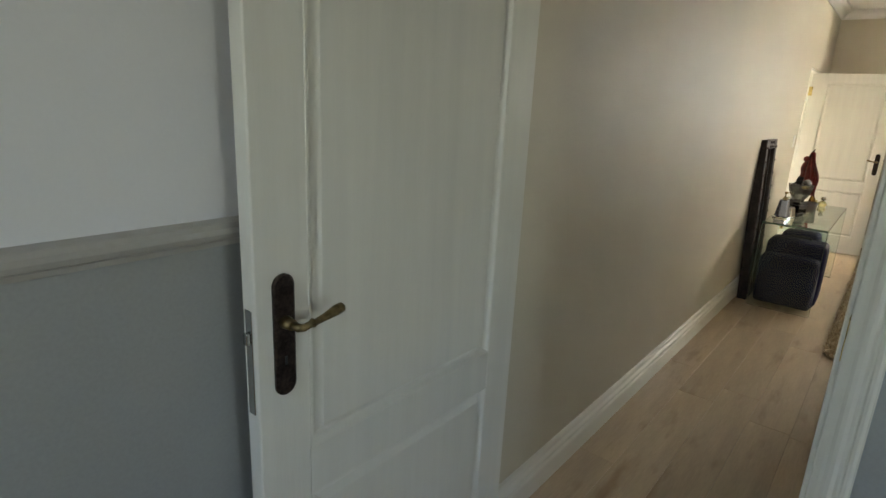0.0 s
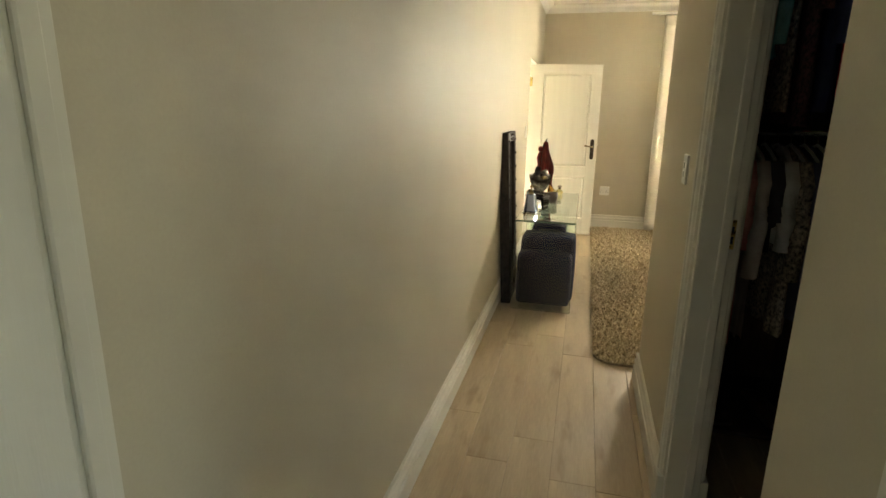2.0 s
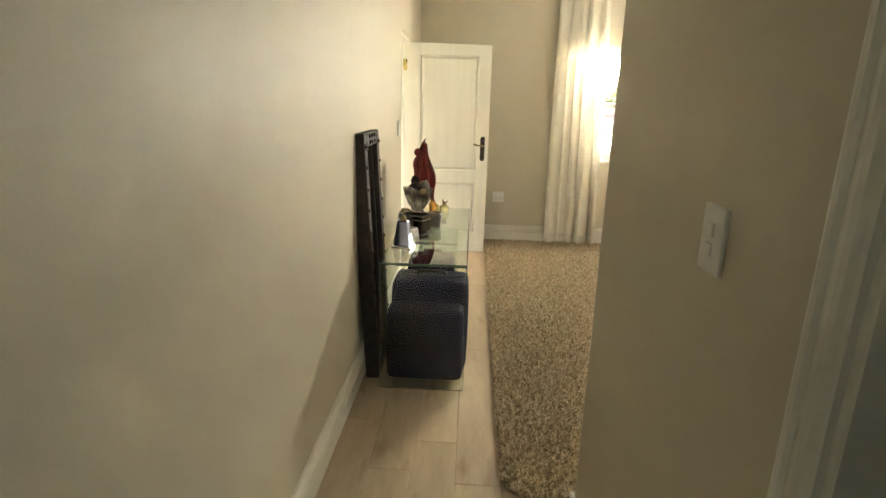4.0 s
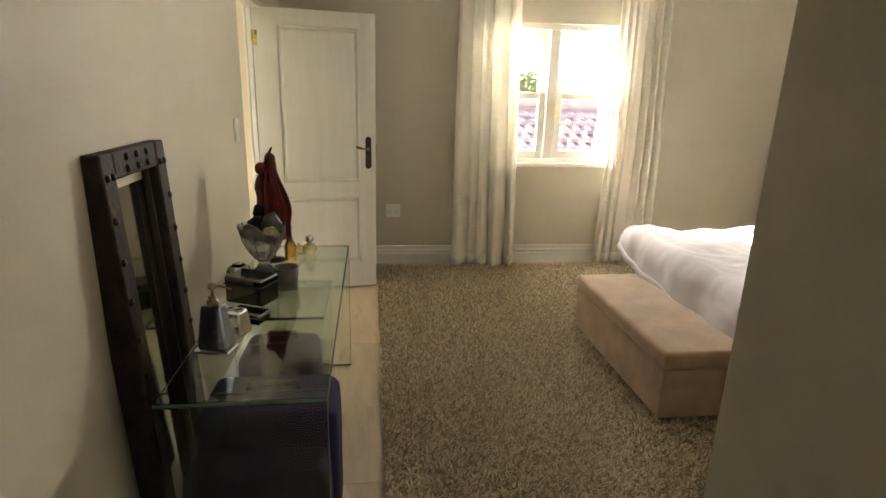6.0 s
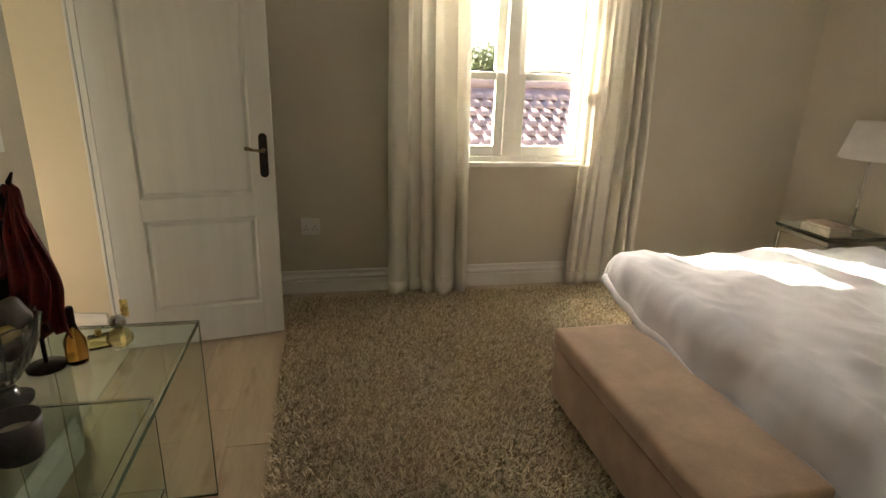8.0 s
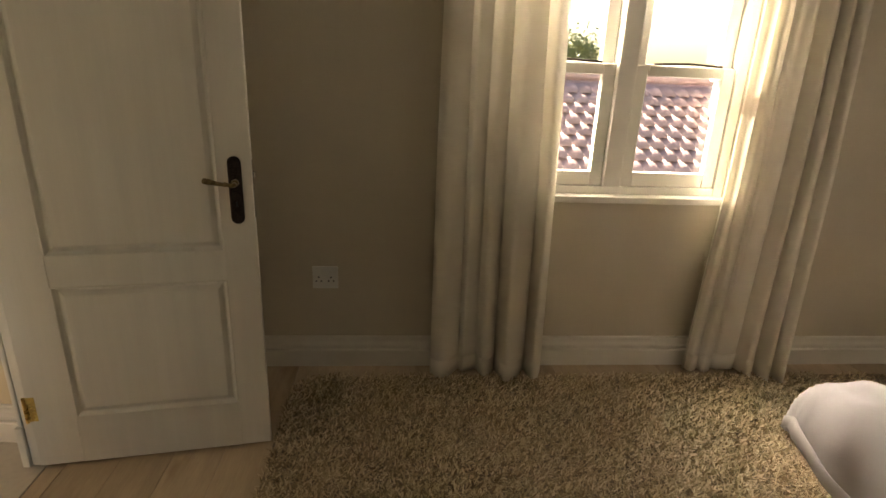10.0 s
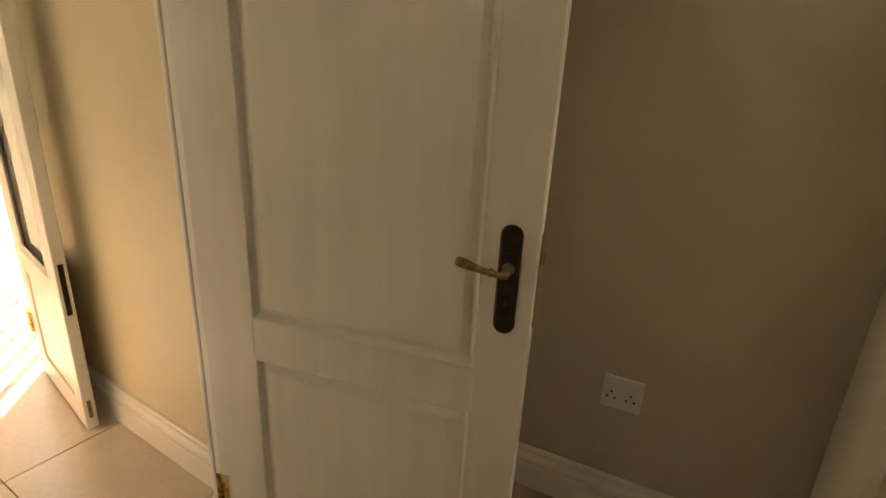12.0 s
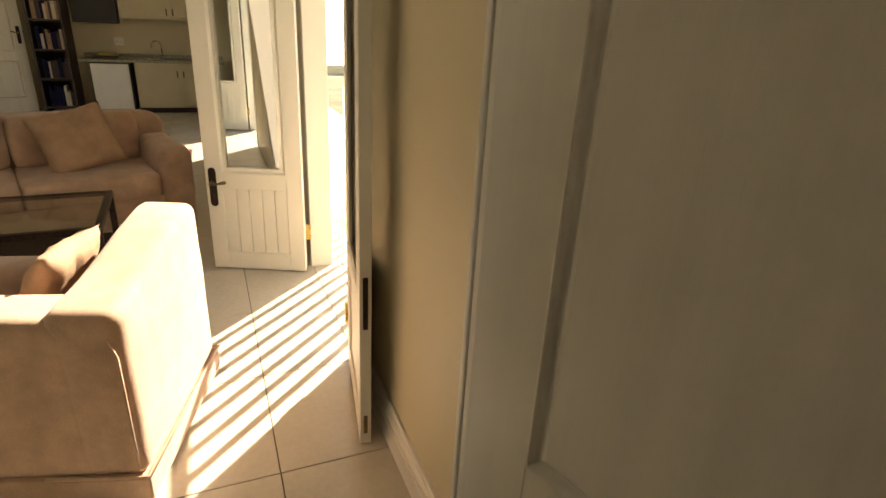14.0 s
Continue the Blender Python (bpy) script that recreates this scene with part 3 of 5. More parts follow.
# ---- rug ----
def shag_rug(x0, y0, x1, y1):
    rug = thing("rug", "thick shaggy beige and brown rug on the plank floor", "rug")
    base = bmesh.new()
    r, pts = 0.14, []
    for cx, cy, a0 in ((x1 - r, y1 - r, 0), (x0 + r, y1 - r, 90), (x0 + r, y0 + r, 180), (x1 - r, y0 + r, 270)):
        pts += [(cx + r * math.cos(radians(a0 + k * 15)), cy + r * math.sin(radians(a0 + k * 15))) for k in range(7)]
    lo = [base.verts.new((x, y, 0.001)) for x, y in pts]
    hi = [base.verts.new((x, y, 0.014)) for x, y in pts]
    for k in range(len(pts)):
        base.faces.new([lo[k], lo[(k + 1) % len(pts)], hi[(k + 1) % len(pts)], hi[k]])
    base.faces.new(hi)
    part("backing", base, RUG_BASE, rug)
    g = np.random.default_rng(5)
    n = 230000
    px, py = g.uniform(x0, x1, n), g.uniform(y0, y1, n)
    keep = (px < 2.7) | (g.random(n) < 0.25)
    cx, cy = np.clip(px, x0 + r, x1 - r), np.clip(py, y0 + r, y1 - r)
    keep &= np.hypot(px - cx, py - cy) < r
    px, py = px[keep], py[keep]
    n = len(px)
    field = 1.7 * np.sin(px * 5.1 + 1.3 * np.sin(py * 3.7)) + 1.4 * np.sin(py * 6.3 + px * 2.2)
    ang = 0.35 * field + g.uniform(0, 2 * np.pi, n)
    lean = g.uniform(0.55, 1.30, n)
    ln = g.uniform(0.020, 0.034, n)
    w = g.uniform(0.0020, 0.0036, n)
    dx, dy = np.cos(ang), np.sin(ang)
    sx, sy = -dy * w, dx * w
    z0 = np.full(n, 0.012)
    def row(f, rise, wk):
        ox, oy = px + dx * ln * np.sin(lean) * f, py + dy * ln * np.sin(lean) * f
        oz = z0 + ln * np.cos(lean) * rise
        return [np.stack([ox - sx * wk, oy - sy * wk, oz], 1), np.stack([ox + sx * wk, oy + sy * wk, oz + w * 0.6], 1)]
    v = np.stack(row(0, 0, 1) + row(0.42, 0.62, 1.15) + row(1.0, 1.0, 0.6), 1).reshape(-1, 3)
    i = np.arange(n)[:, None] * 6
    quads = np.concatenate([i + np.array([0, 1, 3, 2]), i + np.array([2, 3, 5, 4])])
    me = bpy.data.meshes.new("yarn")
    me.vertices.add(len(v))
    me.vertices.foreach_set("co", v.ravel())
    me.loops.add(quads.size)
    me.loops.foreach_set("vertex_index", quads.ravel())
    me.polygons.add(len(quads))
    me.polygons.foreach_set("loop_start", np.arange(0, quads.size, 4))
    me.update(calc_edges=True)
    me.materials.append(SHAG)
    tagged(new("yarn", me), "twisted beige and brown yarn pile", "", "", "stuff").parent = rug
    return rug


shag_rug(-0.012, 4.235, 3.3, 8.40)


# ---- ottoman and bed ----
def soft_box(lo, hi, bevel=0.03, puff=0.01, cuts=8, seed=0):
    own = bmesh.new()
    c = [(a + b) / 2 for a, b in zip(lo, hi)]
    d = [b - a for a, b in zip(lo, hi)]
    bmesh.ops.create_cube(own, size=1, matrix=Matrix.Translation(c) @ Matrix.Diagonal((*d, 1)))
    bmesh.ops.bevel(own, geom=own.edges[:], offset=bevel, segments=4, affect="EDGES", profile=0.6)
    bmesh.ops.subdivide_edges(own, edges=[e for e in own.edges if e.calc_length() > max(d) / cuts], cuts=cuts, use_grid_fill=True)
    bmesh.ops.recalc_face_normals(own, faces=own.faces[:])
    own.normal_update()
    for v in own.verts:
        q = [(v.co[k] - c[k]) / (d[k] / 2) for k in range(3)]
        mid = 1 - min(1, sorted(map(abs, q))[1]) ** 2
        v.co += v.normal * (puff * mid + 0.35 * puff * noise.noise(Vector(v.co) * 7 + Vector((seed, seed, 0))))
    return own


def ottoman():
    th = thing("ottoman", "tan suede storage ottoman at the foot of the bed", "ottoman", pose(1.29, 5.86, 0))
    part("body", soft_box((0.006, 0.006, 0.045), (0.419, 1.144, 0.300), 0.012, 0.004, 10, 1), SUEDE, th, "", True)
    part("lid", soft_box((0, 0, 0.304), (0.425, 1.15, 0.392), 0.022, 0.008, 12, 2), SUEDE, th, "padded suede lid", True)
    for x in (0.05, 0.375):
        for y in (0.05, 1.10):
            part("foot", lathe([(0, 0), (0.018, 0), (0.024, 0.03), (0.026, 0.047), (0, 0.047)], 14, pose(x, y, 0)), WOOD_DARK, th)


ottoman()


def smooth_noise(x, y, z=0.0):
    return noise.noise(Vector((x, y, z)))


def bed():
    th = thing("bed", "double bed with dark base and upholstered tan headboard", "bed", pose(1.82, 5.48, 0))
    L, W = 1.98, 1.86
    part("base", soft_box((0.06, 0.04, 0.10), (L, W - 0.04, 0.33), 0.02, 0.003, 8), WOOD_DARK, th, "dark upholstered bed base", True)
    for x in (0.12, L - 0.12):
        for y in (0.10, W - 0.1):
            part("leg", lathe([(0, 0), (0.025, 0), (0.034, 0.1), (0, 0.1)], 14, pose(x, y, 0)), WOOD_DARK, th)
    part("mattress", soft_box((0.03, 0.02, 0.332), (L, W - 0.02, 0.555), 0.06, 0.006, 8), LINEN, th, "", True)
    part("headboard", soft_box((L + 0.005, -0.05, 0.05), (L + 0.105, W - 0.05, 1.27), 0.03, 0.006, 8, 4), SUEDE, th, "padded tan headboard", True)

    duv = thing("duvet", "rumpled white cotton duvet hanging over the bed", "duvet", pose(1.82, 5.48, 0))
    hang_x, hang_y = 0.31, 0.38

    def fn(u, v):
        hx = hang_x * (1 - 0.52 * max(0.0, (v - 0.45) / 0.55) ** 1.5)
        s, t = -hx + u * (L - 0.35 + hx), -hang_y + v * (W + hang_y + 0.17)
        top, R = 0.595, 0.09
        def fold(a):
            """(outward, down) for the length a past the edge."""
            if a <= 0:
                return 0.0, 0.0
            arc = min(a, R * 1.4)
            th_ = arc / R
            o, dn = R * math.sin(min(th_, 1.4)), R * (1 - math.cos(min(th_, 1.4)))
            return o + max(0, a - arc) * 0.16, dn + max(0, a - arc) * 0.98
        ax, ay = max(0.0, -s), max(0.0, -t, t - W)
        sg = -1 if t < 0 else 1
        far = math.hypot(ax, ay)
        o, dn = fold(far)
        ex, ey = (ax / far, ay / far) if far else (0.0, 0.0)
        x = max(s, 0.0) - o * ex
        y = min(max(t, 0.0), W) + sg * o * ey
        z = top - dn
        big = 0.022 * smooth_noise(s * 1.7, t * 1.7, 3.1) + 0.018 * smooth_noise(s * 3.6 + 9, t * 3.1, 1.0) + 0.007 * smooth_noise(s * 9, t * 8, 5.0)
        big += 0.012 * (0.5 - abs(smooth_noise(s * 3.2 + 4, t * 4.6, 2.2))) + 0.006 * (0.5 - abs(smooth_noise(s * 7.5, t * 9.0, 6.2)))
        edge_puff = 0.035 * math.exp(-((s - 0.05) / 0.22) ** 2) + 0.02 * math.exp(-((t - 0.12) / 0.22) ** 2) + 0.02 * math.exp(-((t - W + 0.12) / 0.22) ** 2)
        crease = 0.014 * abs(math.sin(3.0 * (t - 0.7 * s) + 3.0 * smooth_noise(s * 1.3, t * 1.3, 7))) ** 3
        if ax == 0 and ay == 0:
            z += big * 1.5 + edge_puff - 1.3 * crease
        else:
            pl = min(1.0, far / 0.16)
            wave = 0.013 * math.sin(15 * (t * abs(ex) + s * ey) + 9 * math.atan2(ey, ex) + 4 * smooth_noise(t * 1.9, s * 1.9, 2.0)) * pl + big * 0.8 + 0.35 * edge_puff
            wave += 0.020 * smooth_noise(t * 5.5, s * 5.5, 4.0) * pl
            x -= ex * wave
            y += sg * ey * wave
            z += edge_puff * (1 - pl) + big * 1.3 * (1 - pl) + 0.025 * smooth_noise(s * 2.3, t * 2.3, 8) * pl
        return Vector((x, y, z))
    b = sheet(fn, 150, 170)
    bmesh.ops.solidify(b, geom=b.faces[:], thickness=0.022)
    part("cover", b, LINEN, duv, "", True)
    part("hem", sheet(lambda u, v: fn(0.022 * v, u) + Vector((-0.005, 0, -0.002)), 150, 2, 0.004), LINEN, duv, "stitched hem at the foot", True)
    return th


bed()


def pillow(name, label, m, w=0.7, h=0.5, t=0.18, material=None, seed=0, cat="pillow"):
    def fn(top):
        def f(u, v):
            a, b = 2 * u - 1, 2 * v - 1
            prof = max(0.0, (1 - abs(a) ** 3.2) * (1 - abs(b) ** 3.2)) ** 0.55
            z = top * t / 2 * prof * (1 + 0.18 * smooth_noise(a * 2 + seed, b * 2, top))
            pinch = 1 - 0.07 * (1 - abs(b) ** 2) * abs(a) ** 4
            pinch2 = 1 - 0.07 * (1 - abs(a) ** 2) * abs(b) ** 4
            return Vector((a * w / 2 * pinch, b * h / 2 * pinch2, z + 0.012 * smooth_noise(a * 4, b * 4 + seed, 3)* prof))
        return f
    bm = sheet(fn(1), 20, 16)
    merge(bm, sheet(fn(-1), 20, 16))
    bmesh.ops.remove_doubles(bm, verts=bm.verts[:], dist=0.003)
    bmesh.ops.recalc_face_normals(bm, faces=bm.faces[:])
    return tagged(part(name, bm, material or LINEN, None, "", True, m), label, cat)


pillow("pillow", "plump white pillow leaning on the headboard", pose(3.58, 6.80, 0.80, 0, -62, 0) @ pose(0, 0, 0, 0, 0, 90), 0.72, 0.46, 0.17, LINEN, 1)
pillow("pillow", "plump white pillow leaning on the headboard", pose(3.58, 6.00, 0.80, 0, -62, 0) @ pose(0, 0, 0, 0, 0, 90), 0.72, 0.46, 0.17, LINEN, 4)


def nightstand():
    th = thing("nightstand", "mirrored bedside table with slim frame", "nightstand", pose(3.36, 7.56, 0))
    part("top", box((0, 0, 0.575), (0.5, 0.45, 0.60), 0.004, 1), GLASS_EDGE, th, "glass top")
    part("frame", box((0.01, 0.01, 0.54), (0.49, 0.44, 0.574), 0.004, 1), STEEL, th)
    part("shelf", box((0.02, 0.02, 0.20), (0.48, 0.43, 0.215), 0.003, 1), STEEL, th)
    for x in (0.012, 0.463):
        for y in (0.012, 0.413):
            part("leg", box((x, y, 0), (x + 0.025, y + 0.025, 0.54), 0.003, 1), STEEL, th)


nightstand()


def book(name, lo, hi, cover, label):
    th = thing(name, label, "book", pose(*lo))
    d = [b - a for a, b in zip(lo, hi)]
    part("cover", box((0, 0, 0), (d[0], d[1], 0.003)), cover, th)
    part("cover", box((0, 0, d[2] - 0.003), (d[0], d[1], d[2])), cover, th)
    part("pages", box((0.003, 0.004, 0.003), (d[0] - 0.003, d[1] - 0.002, d[2] - 0.003)), PAPER, th)


book("book", (3.39, 7.60, 0.600), (3.57, 7.83, 0.640), PAPER, "thick cream paperback book on the nightstand")
book("book", (3.405, 7.615, 0.640), (3.56, 7.81, 0.662), SUEDE, "small tan book on top of another")


def table_lamp(x, y, z):
    th = thing("table_lamp", "chrome stick lamp with ivory conical shade", "table lamp", pose(x, y, z))
    part("base", lathe([(0, 0), (0.07, 0), (0.07, 0.008), (0.02, 0.016), (0.013, 0.03), (0, 0.03)], 28), STEEL, th, "", True)
    part("stem", lathe([(0.008, 0.028), (0.008, 0.12), (0.014, 0.13), (0.014, 0.15), (0.008, 0.16), (0.007, 0.44), (0.012, 0.45), (0.012, 0.56), (0, 0.56)], 18), STEEL, th, "", True)
    sh = [(0.185, 0.475), (0.128, 0.715), (0.126, 0.715), (0.183, 0.475), (0.185, 0.475)]
    part("shade", lathe(sh, 36), SHADE, th, "ivory fabric shade", True)


table_lamp(3.785, 7.80, 0.600)


# ---- curtains ----
def curtain(label, bottom, mid, top, y, folds, depth, seed):
    """Gathered cloth; bottom, mid and top are (left, right) at z 0.02, 1.1 and 2.64."""
    th = thing("curtain", label, "curtain", group="window curtains")
    def lerp(z, k):
        if z < 1.1:
            f = (z - 0.02) / 1.08
            return bottom[k] + (mid[k] - bottom[k]) * f
        f = (z - 1.1) / 1.54
        return mid[k] + (top[k] - mid[k]) * f
    def fn(u, v):
        z = 0.02 + 2.62 * v
        a, b = lerp(z, 0), lerp(z, 1)
        uu = u + 0.035 * math.sin(2 * math.pi * (u * 1.7 + seed)) + 0.012 * smooth_noise(u * 5, v * 1.4, seed)
        ph = 2 * math.pi * folds * uu + 0.35 * smooth_noise(u * 3, v * 2.2, seed * 3)
        amp = depth * (0.60 + 0.40 * (1 - v)) * (0.72 + 0.9 * smooth_noise(u * 3.0, 0.3, seed + 5))
        q = abs(math.sin(ph / 2)) ** 0.85
        yy = y - amp * q + 0.01 * smooth_noise(u * 9, v * 3, seed)
        x = a + (b - a) * (u + 0.035 * math.cos(ph) / folds * 2)
        zz = z
        return Vector((x, yy, zz))
    b = sheet(fn, 130, 36, 0.003)
    part("cloth", b, CURTAIN, th, "", True)
    hem = sheet(lambda u, v: fn(u, v * 0.035) + Vector((0, -0.004, 0)), 130, 2, 0.002)
    part("hem", hem, CURTAIN, th, "", True)
    head = sheet(lambda u, v: fn(u, 0.955 + v * 0.045) + Vector((0, -0.004, 0)), 130, 2, 0.002)
    part("heading", head, CURTAIN, th, "", True)
    return th


curtain("cream full-length curtain hanging beside the window", (0.655, 1.225), (0.65, 1.20), (0.66, 1.16), 8.475, 5, 0.14, 0.3)
curtain("cream full-length curtain gathered in sunlight beside the window", (1.995, 2.545), (2.03, 2.535), (2.03, 2.47), 8.475, 6, 0.12, 0.8)


def curtain_rail():
    th = thing("curtain_rail", "white curtain rail above the window", "curtain rail")
    part("track", box((0.5, 8.43, 2.645), (2.75, 8.47, 2.675), 0.004, 1), PLASTIC, th)
    for x in (0.6, 1.6, 2.65):
        part("bracket", box((x, 8.47, 2.65), (x + 0.03, 8.549, 2.67), 0.002, 1), PLASTIC, th)


curtain_rail()


# ---- switches and sockets ----
def socket(m):
    th = thing("wall_socket", "white double wall socket with rocker switches", "socket", m)
    part("plate", box((-0.062, -0.010, -0.058), (0.062, 0, 0.058), 0.003, 2), PLASTIC, th)
    for x in (-0.032, 0.028):
        part("rocker", box((x - 0.006, -0.0135, 0.022), (x + 0.006, -0.0095, 0.042), 0.001, 1), PLASTIC, th)
        for dx, dz in ((0, 0.002), (-0.012, -0.018), (0.012, -0.018)):
            part("pin_hole", lathe([(0, 0), (0.0042, 0), (0.0042, 0.0012), (0, 0.0012)], 10, pose(x + dx, -0.0098, dz, 90)), BLACK, th)


socket(pose(0.133, YW, 0.488))


def wall_switch(m, label, w=0.075, h=0.12, rockers=2):
    th = thing("light_switch", label, "light switch", m)
    part("plate", box((-w / 2, -0.010, -h / 2), (w / 2, 0, h / 2), 0.003, 2), PLASTIC, th)
    for k in range(rockers):
        z = (k - (rockers - 1) / 2) * 0.034
        part("rocker", box((-0.011, -0.015, z - 0.012), (0.011, -0.0095, z + 0.012), 0.002, 1), PLASTIC, th)


wall_switch(pose(XR, 3.30, 1.31, 0, 0, -90), "white double light switch on the corridor wall", 0.08, 0.115, 2)
wall_switch(pose(XL, 6.79, 1.30, 0, 0, 90), "white light switch beside the bedroom door", 0.075, 0.12, 2)


# ---- mirror, glass desk, suitcases ----
def studded_mirror():
    m = pose(-0.655, 5.165, 0.0, 0, 0, 0) @ pose(0, 0, 0, 0, -3.0, 0)
    th = thing("leaning_mirror", "tall mirror in a dark studded wooden frame leaning on the wall", "mirror", m)
    W, H, B, T = 0.44, 1.355, 0.074, 0.075
    for nm, lo, hi in (("frame_side", (-T, 0, 0), (0, B, H)), ("frame_side", (-T, W - B, 0), (0, W, H)), ("frame_end", (-T, B, H - B), (-0.001, W - B, H)), ("frame_end", (-T, B, 0), (-0.001, W - B, B))):
        part(nm, box(lo, hi, 0.006, 2), LEATHER, th)
    part("lip", box((-0.05, B - 0.004, B - 0.004), (-0.030, B + 0.012, H - B + 0.004), 0.002, 1), WOOD_DARK, th)
    part("lip", box((-0.05, W - B - 0.012, B - 0.004), (-0.030, W - B + 0.004, H - B + 0.004), 0.002, 1), WOOD_DARK, th)
    part("glass", box((-0.06, B - 0.003, B - 0.003), (-0.05, W - B + 0.003, H - B + 0.003)), MIRROR, th, "silvered mirror glass")
    dome = mesh_of("stud", lathe([(0, 0.008), (0.006, 0.007), (0.010, 0.004), (0.0115, 0.0), (0, 0)], 12, pose(0, 0, 0, 0, 90)), IRON, True)
    spots = [(y, z) for y in (B * 0.28, B * 0.72, W - B * 0.28, W - B * 0.72) for z in [0.06 + 0.112 * k for k in range(12)]]
    spots += [(y, z) for z in (H - B * 0.28, H - B * 0.72) for y in (0.15, 0.22, 0.29)]
    for y, z in spots:
        if (y in (B * 0.28, W - B * 0.28)) or z > H - B:
            o = new("stud", dome)
            o.location = (0, y, z)
            o.parent = th


studded_mirror()

TX0, TX1, TY0, TY1, TZ = -0.635, -0.183, 5.06, 6.60, 0.715


def glass_desk():
    th = thing("glass_desk", "clear glass waterfall console table against the wall", "table")
    part("top", box((TX0, TY0, TZ - 0.012), (TX1, TY1, TZ), 0.003, 2), GLASS_EDGE, th, "clear greenish glass top")
    part("side_panel", box((TX0, TY0, 0.002), (TX1, TY0 + 0.012, TZ - 0.013), 0.003, 2), GLASS_EDGE, th)
    part("side_panel", box((TX0, TY1 - 0.012, 0.002), (TX1, TY1, TZ - 0.013), 0.003, 2), GLASS_EDGE, th)
    desk_edges(th)


EDGE = mat("dark_glass_edge", (0.10, 0.15, 0.11), 0.15, var=0.1)


def desk_edges(th):
    part("edge", box((TX1, TY0, TZ - 0.011), (TX1 + 0.0015, TY1, TZ - 0.001)), EDGE, th, "dark green polished glass edge")
    part("edge", box((TX1, TY1 - 0.011, 0.003), (TX1 + 0.0015, TY1 - 0.001, TZ - 0.014)), EDGE, th)
    part("edge", box((TX1, TY0 + 0.001, 0.003), (TX1 + 0.0015, TY0 + 0.011, TZ - 0.014)), EDGE, th)
    part("edge", box((TX0, TY1, TZ - 0.011), (TX1, TY1 + 0.0015, TZ - 0.001)), EDGE, th)
    part("edge", box((TX0, TY0 - 0.0015, TZ - 0.011), (TX1, TY0, TZ - 0.001)), EDGE, th)
    part("edge", box((TX0, TY1, 0.002), (TX1, TY1 + 0.0015, 0.008)), EDGE, th)


def nested_table():
    th = thing("glass_side_table", "small clear glass table nested under the console", "table")
    part("top", box((-0.62, 5.84, 0.605), (-0.255, 6.30, 0.615), 0.003, 2), GLASS_EDGE, th)
    part("side_panel", box((-0.62, 5.84, 0.002), (-0.255, 5.85, 0.604), 0.003, 2), GLASS_EDGE, th)
    part("side_panel", box((-0.62, 6.29, 0.002), (-0.255, 6.30, 0.604), 0.003, 2), GLASS_EDGE, th)
    part("shelf", box((-0.618, 5.851, 0.30), (-0.257, 6.289, 0.308), 0.002, 1), GLASS_EDGE, th)


glass_desk()
nested_table()


def suitcase(label, lo, hi, pocket, seed):
    th = thing("suitcase", label, "suitcase", pose(*lo))
    d = [b - a for a, b in zip(lo, hi)]
    part("shell", soft_box((0, pocket, 0.035), (d[0], d[1], d[2]), 0.045, 0.008, 8, seed), NYLON, th, "", True)
    if pocket:
        part("pocket", soft_box((-0.008, 0, 0.04), (d[0] - 0.02, pocket + 0.03, d[2] * 0.80), 0.035, 0.010, 8, seed + 3), NYLON, th, "padded front pocket", True)
    part("zip", box((0.03, pocket + (d[1] - pocket) * 0.45, d[2] + 0.004), (d[0] - 0.03, pocket + (d[1] - pocket) * 0.45 + 0.012, d[2] + 0.009), 0.002, 1), BLACK, th)
    h = tube([(d[0] * 0.3, d[1] * 0.7, d[2] - 0.01), (d[0] * 0.32, d[1] * 0.7, d[2] + 0.025), (d[0] * 0.68, d[1] * 0.7, d[2] + 0.025), (d[0] * 0.7, d[1] * 0.7, d[2] - 0.01)], 0.010, 10)
    part("handle", h, BLACK, th, "", True)
    for x in (0.05, d[0] - 0.05):
        for y in (pocket + 0.05, d[1] - 0.05):
            part("wheel", lathe([(0, -0.014), (0.022, -0.014), (0.022, 0.014), (0, 0.014)], 16, pose(x, y, 0.022, 0, 90)), BLACK, th)


suitcase("large navy nylon suitcase under the glass table", (-0.595, 5.10, 0), (-0.175, 5.50, 0.555), 0.13, 1)
suitcase("smaller black suitcase behind the navy one", (-0.545, 5.56, 0), (-0.265, 5.80, 0.575), 0.0, 7)


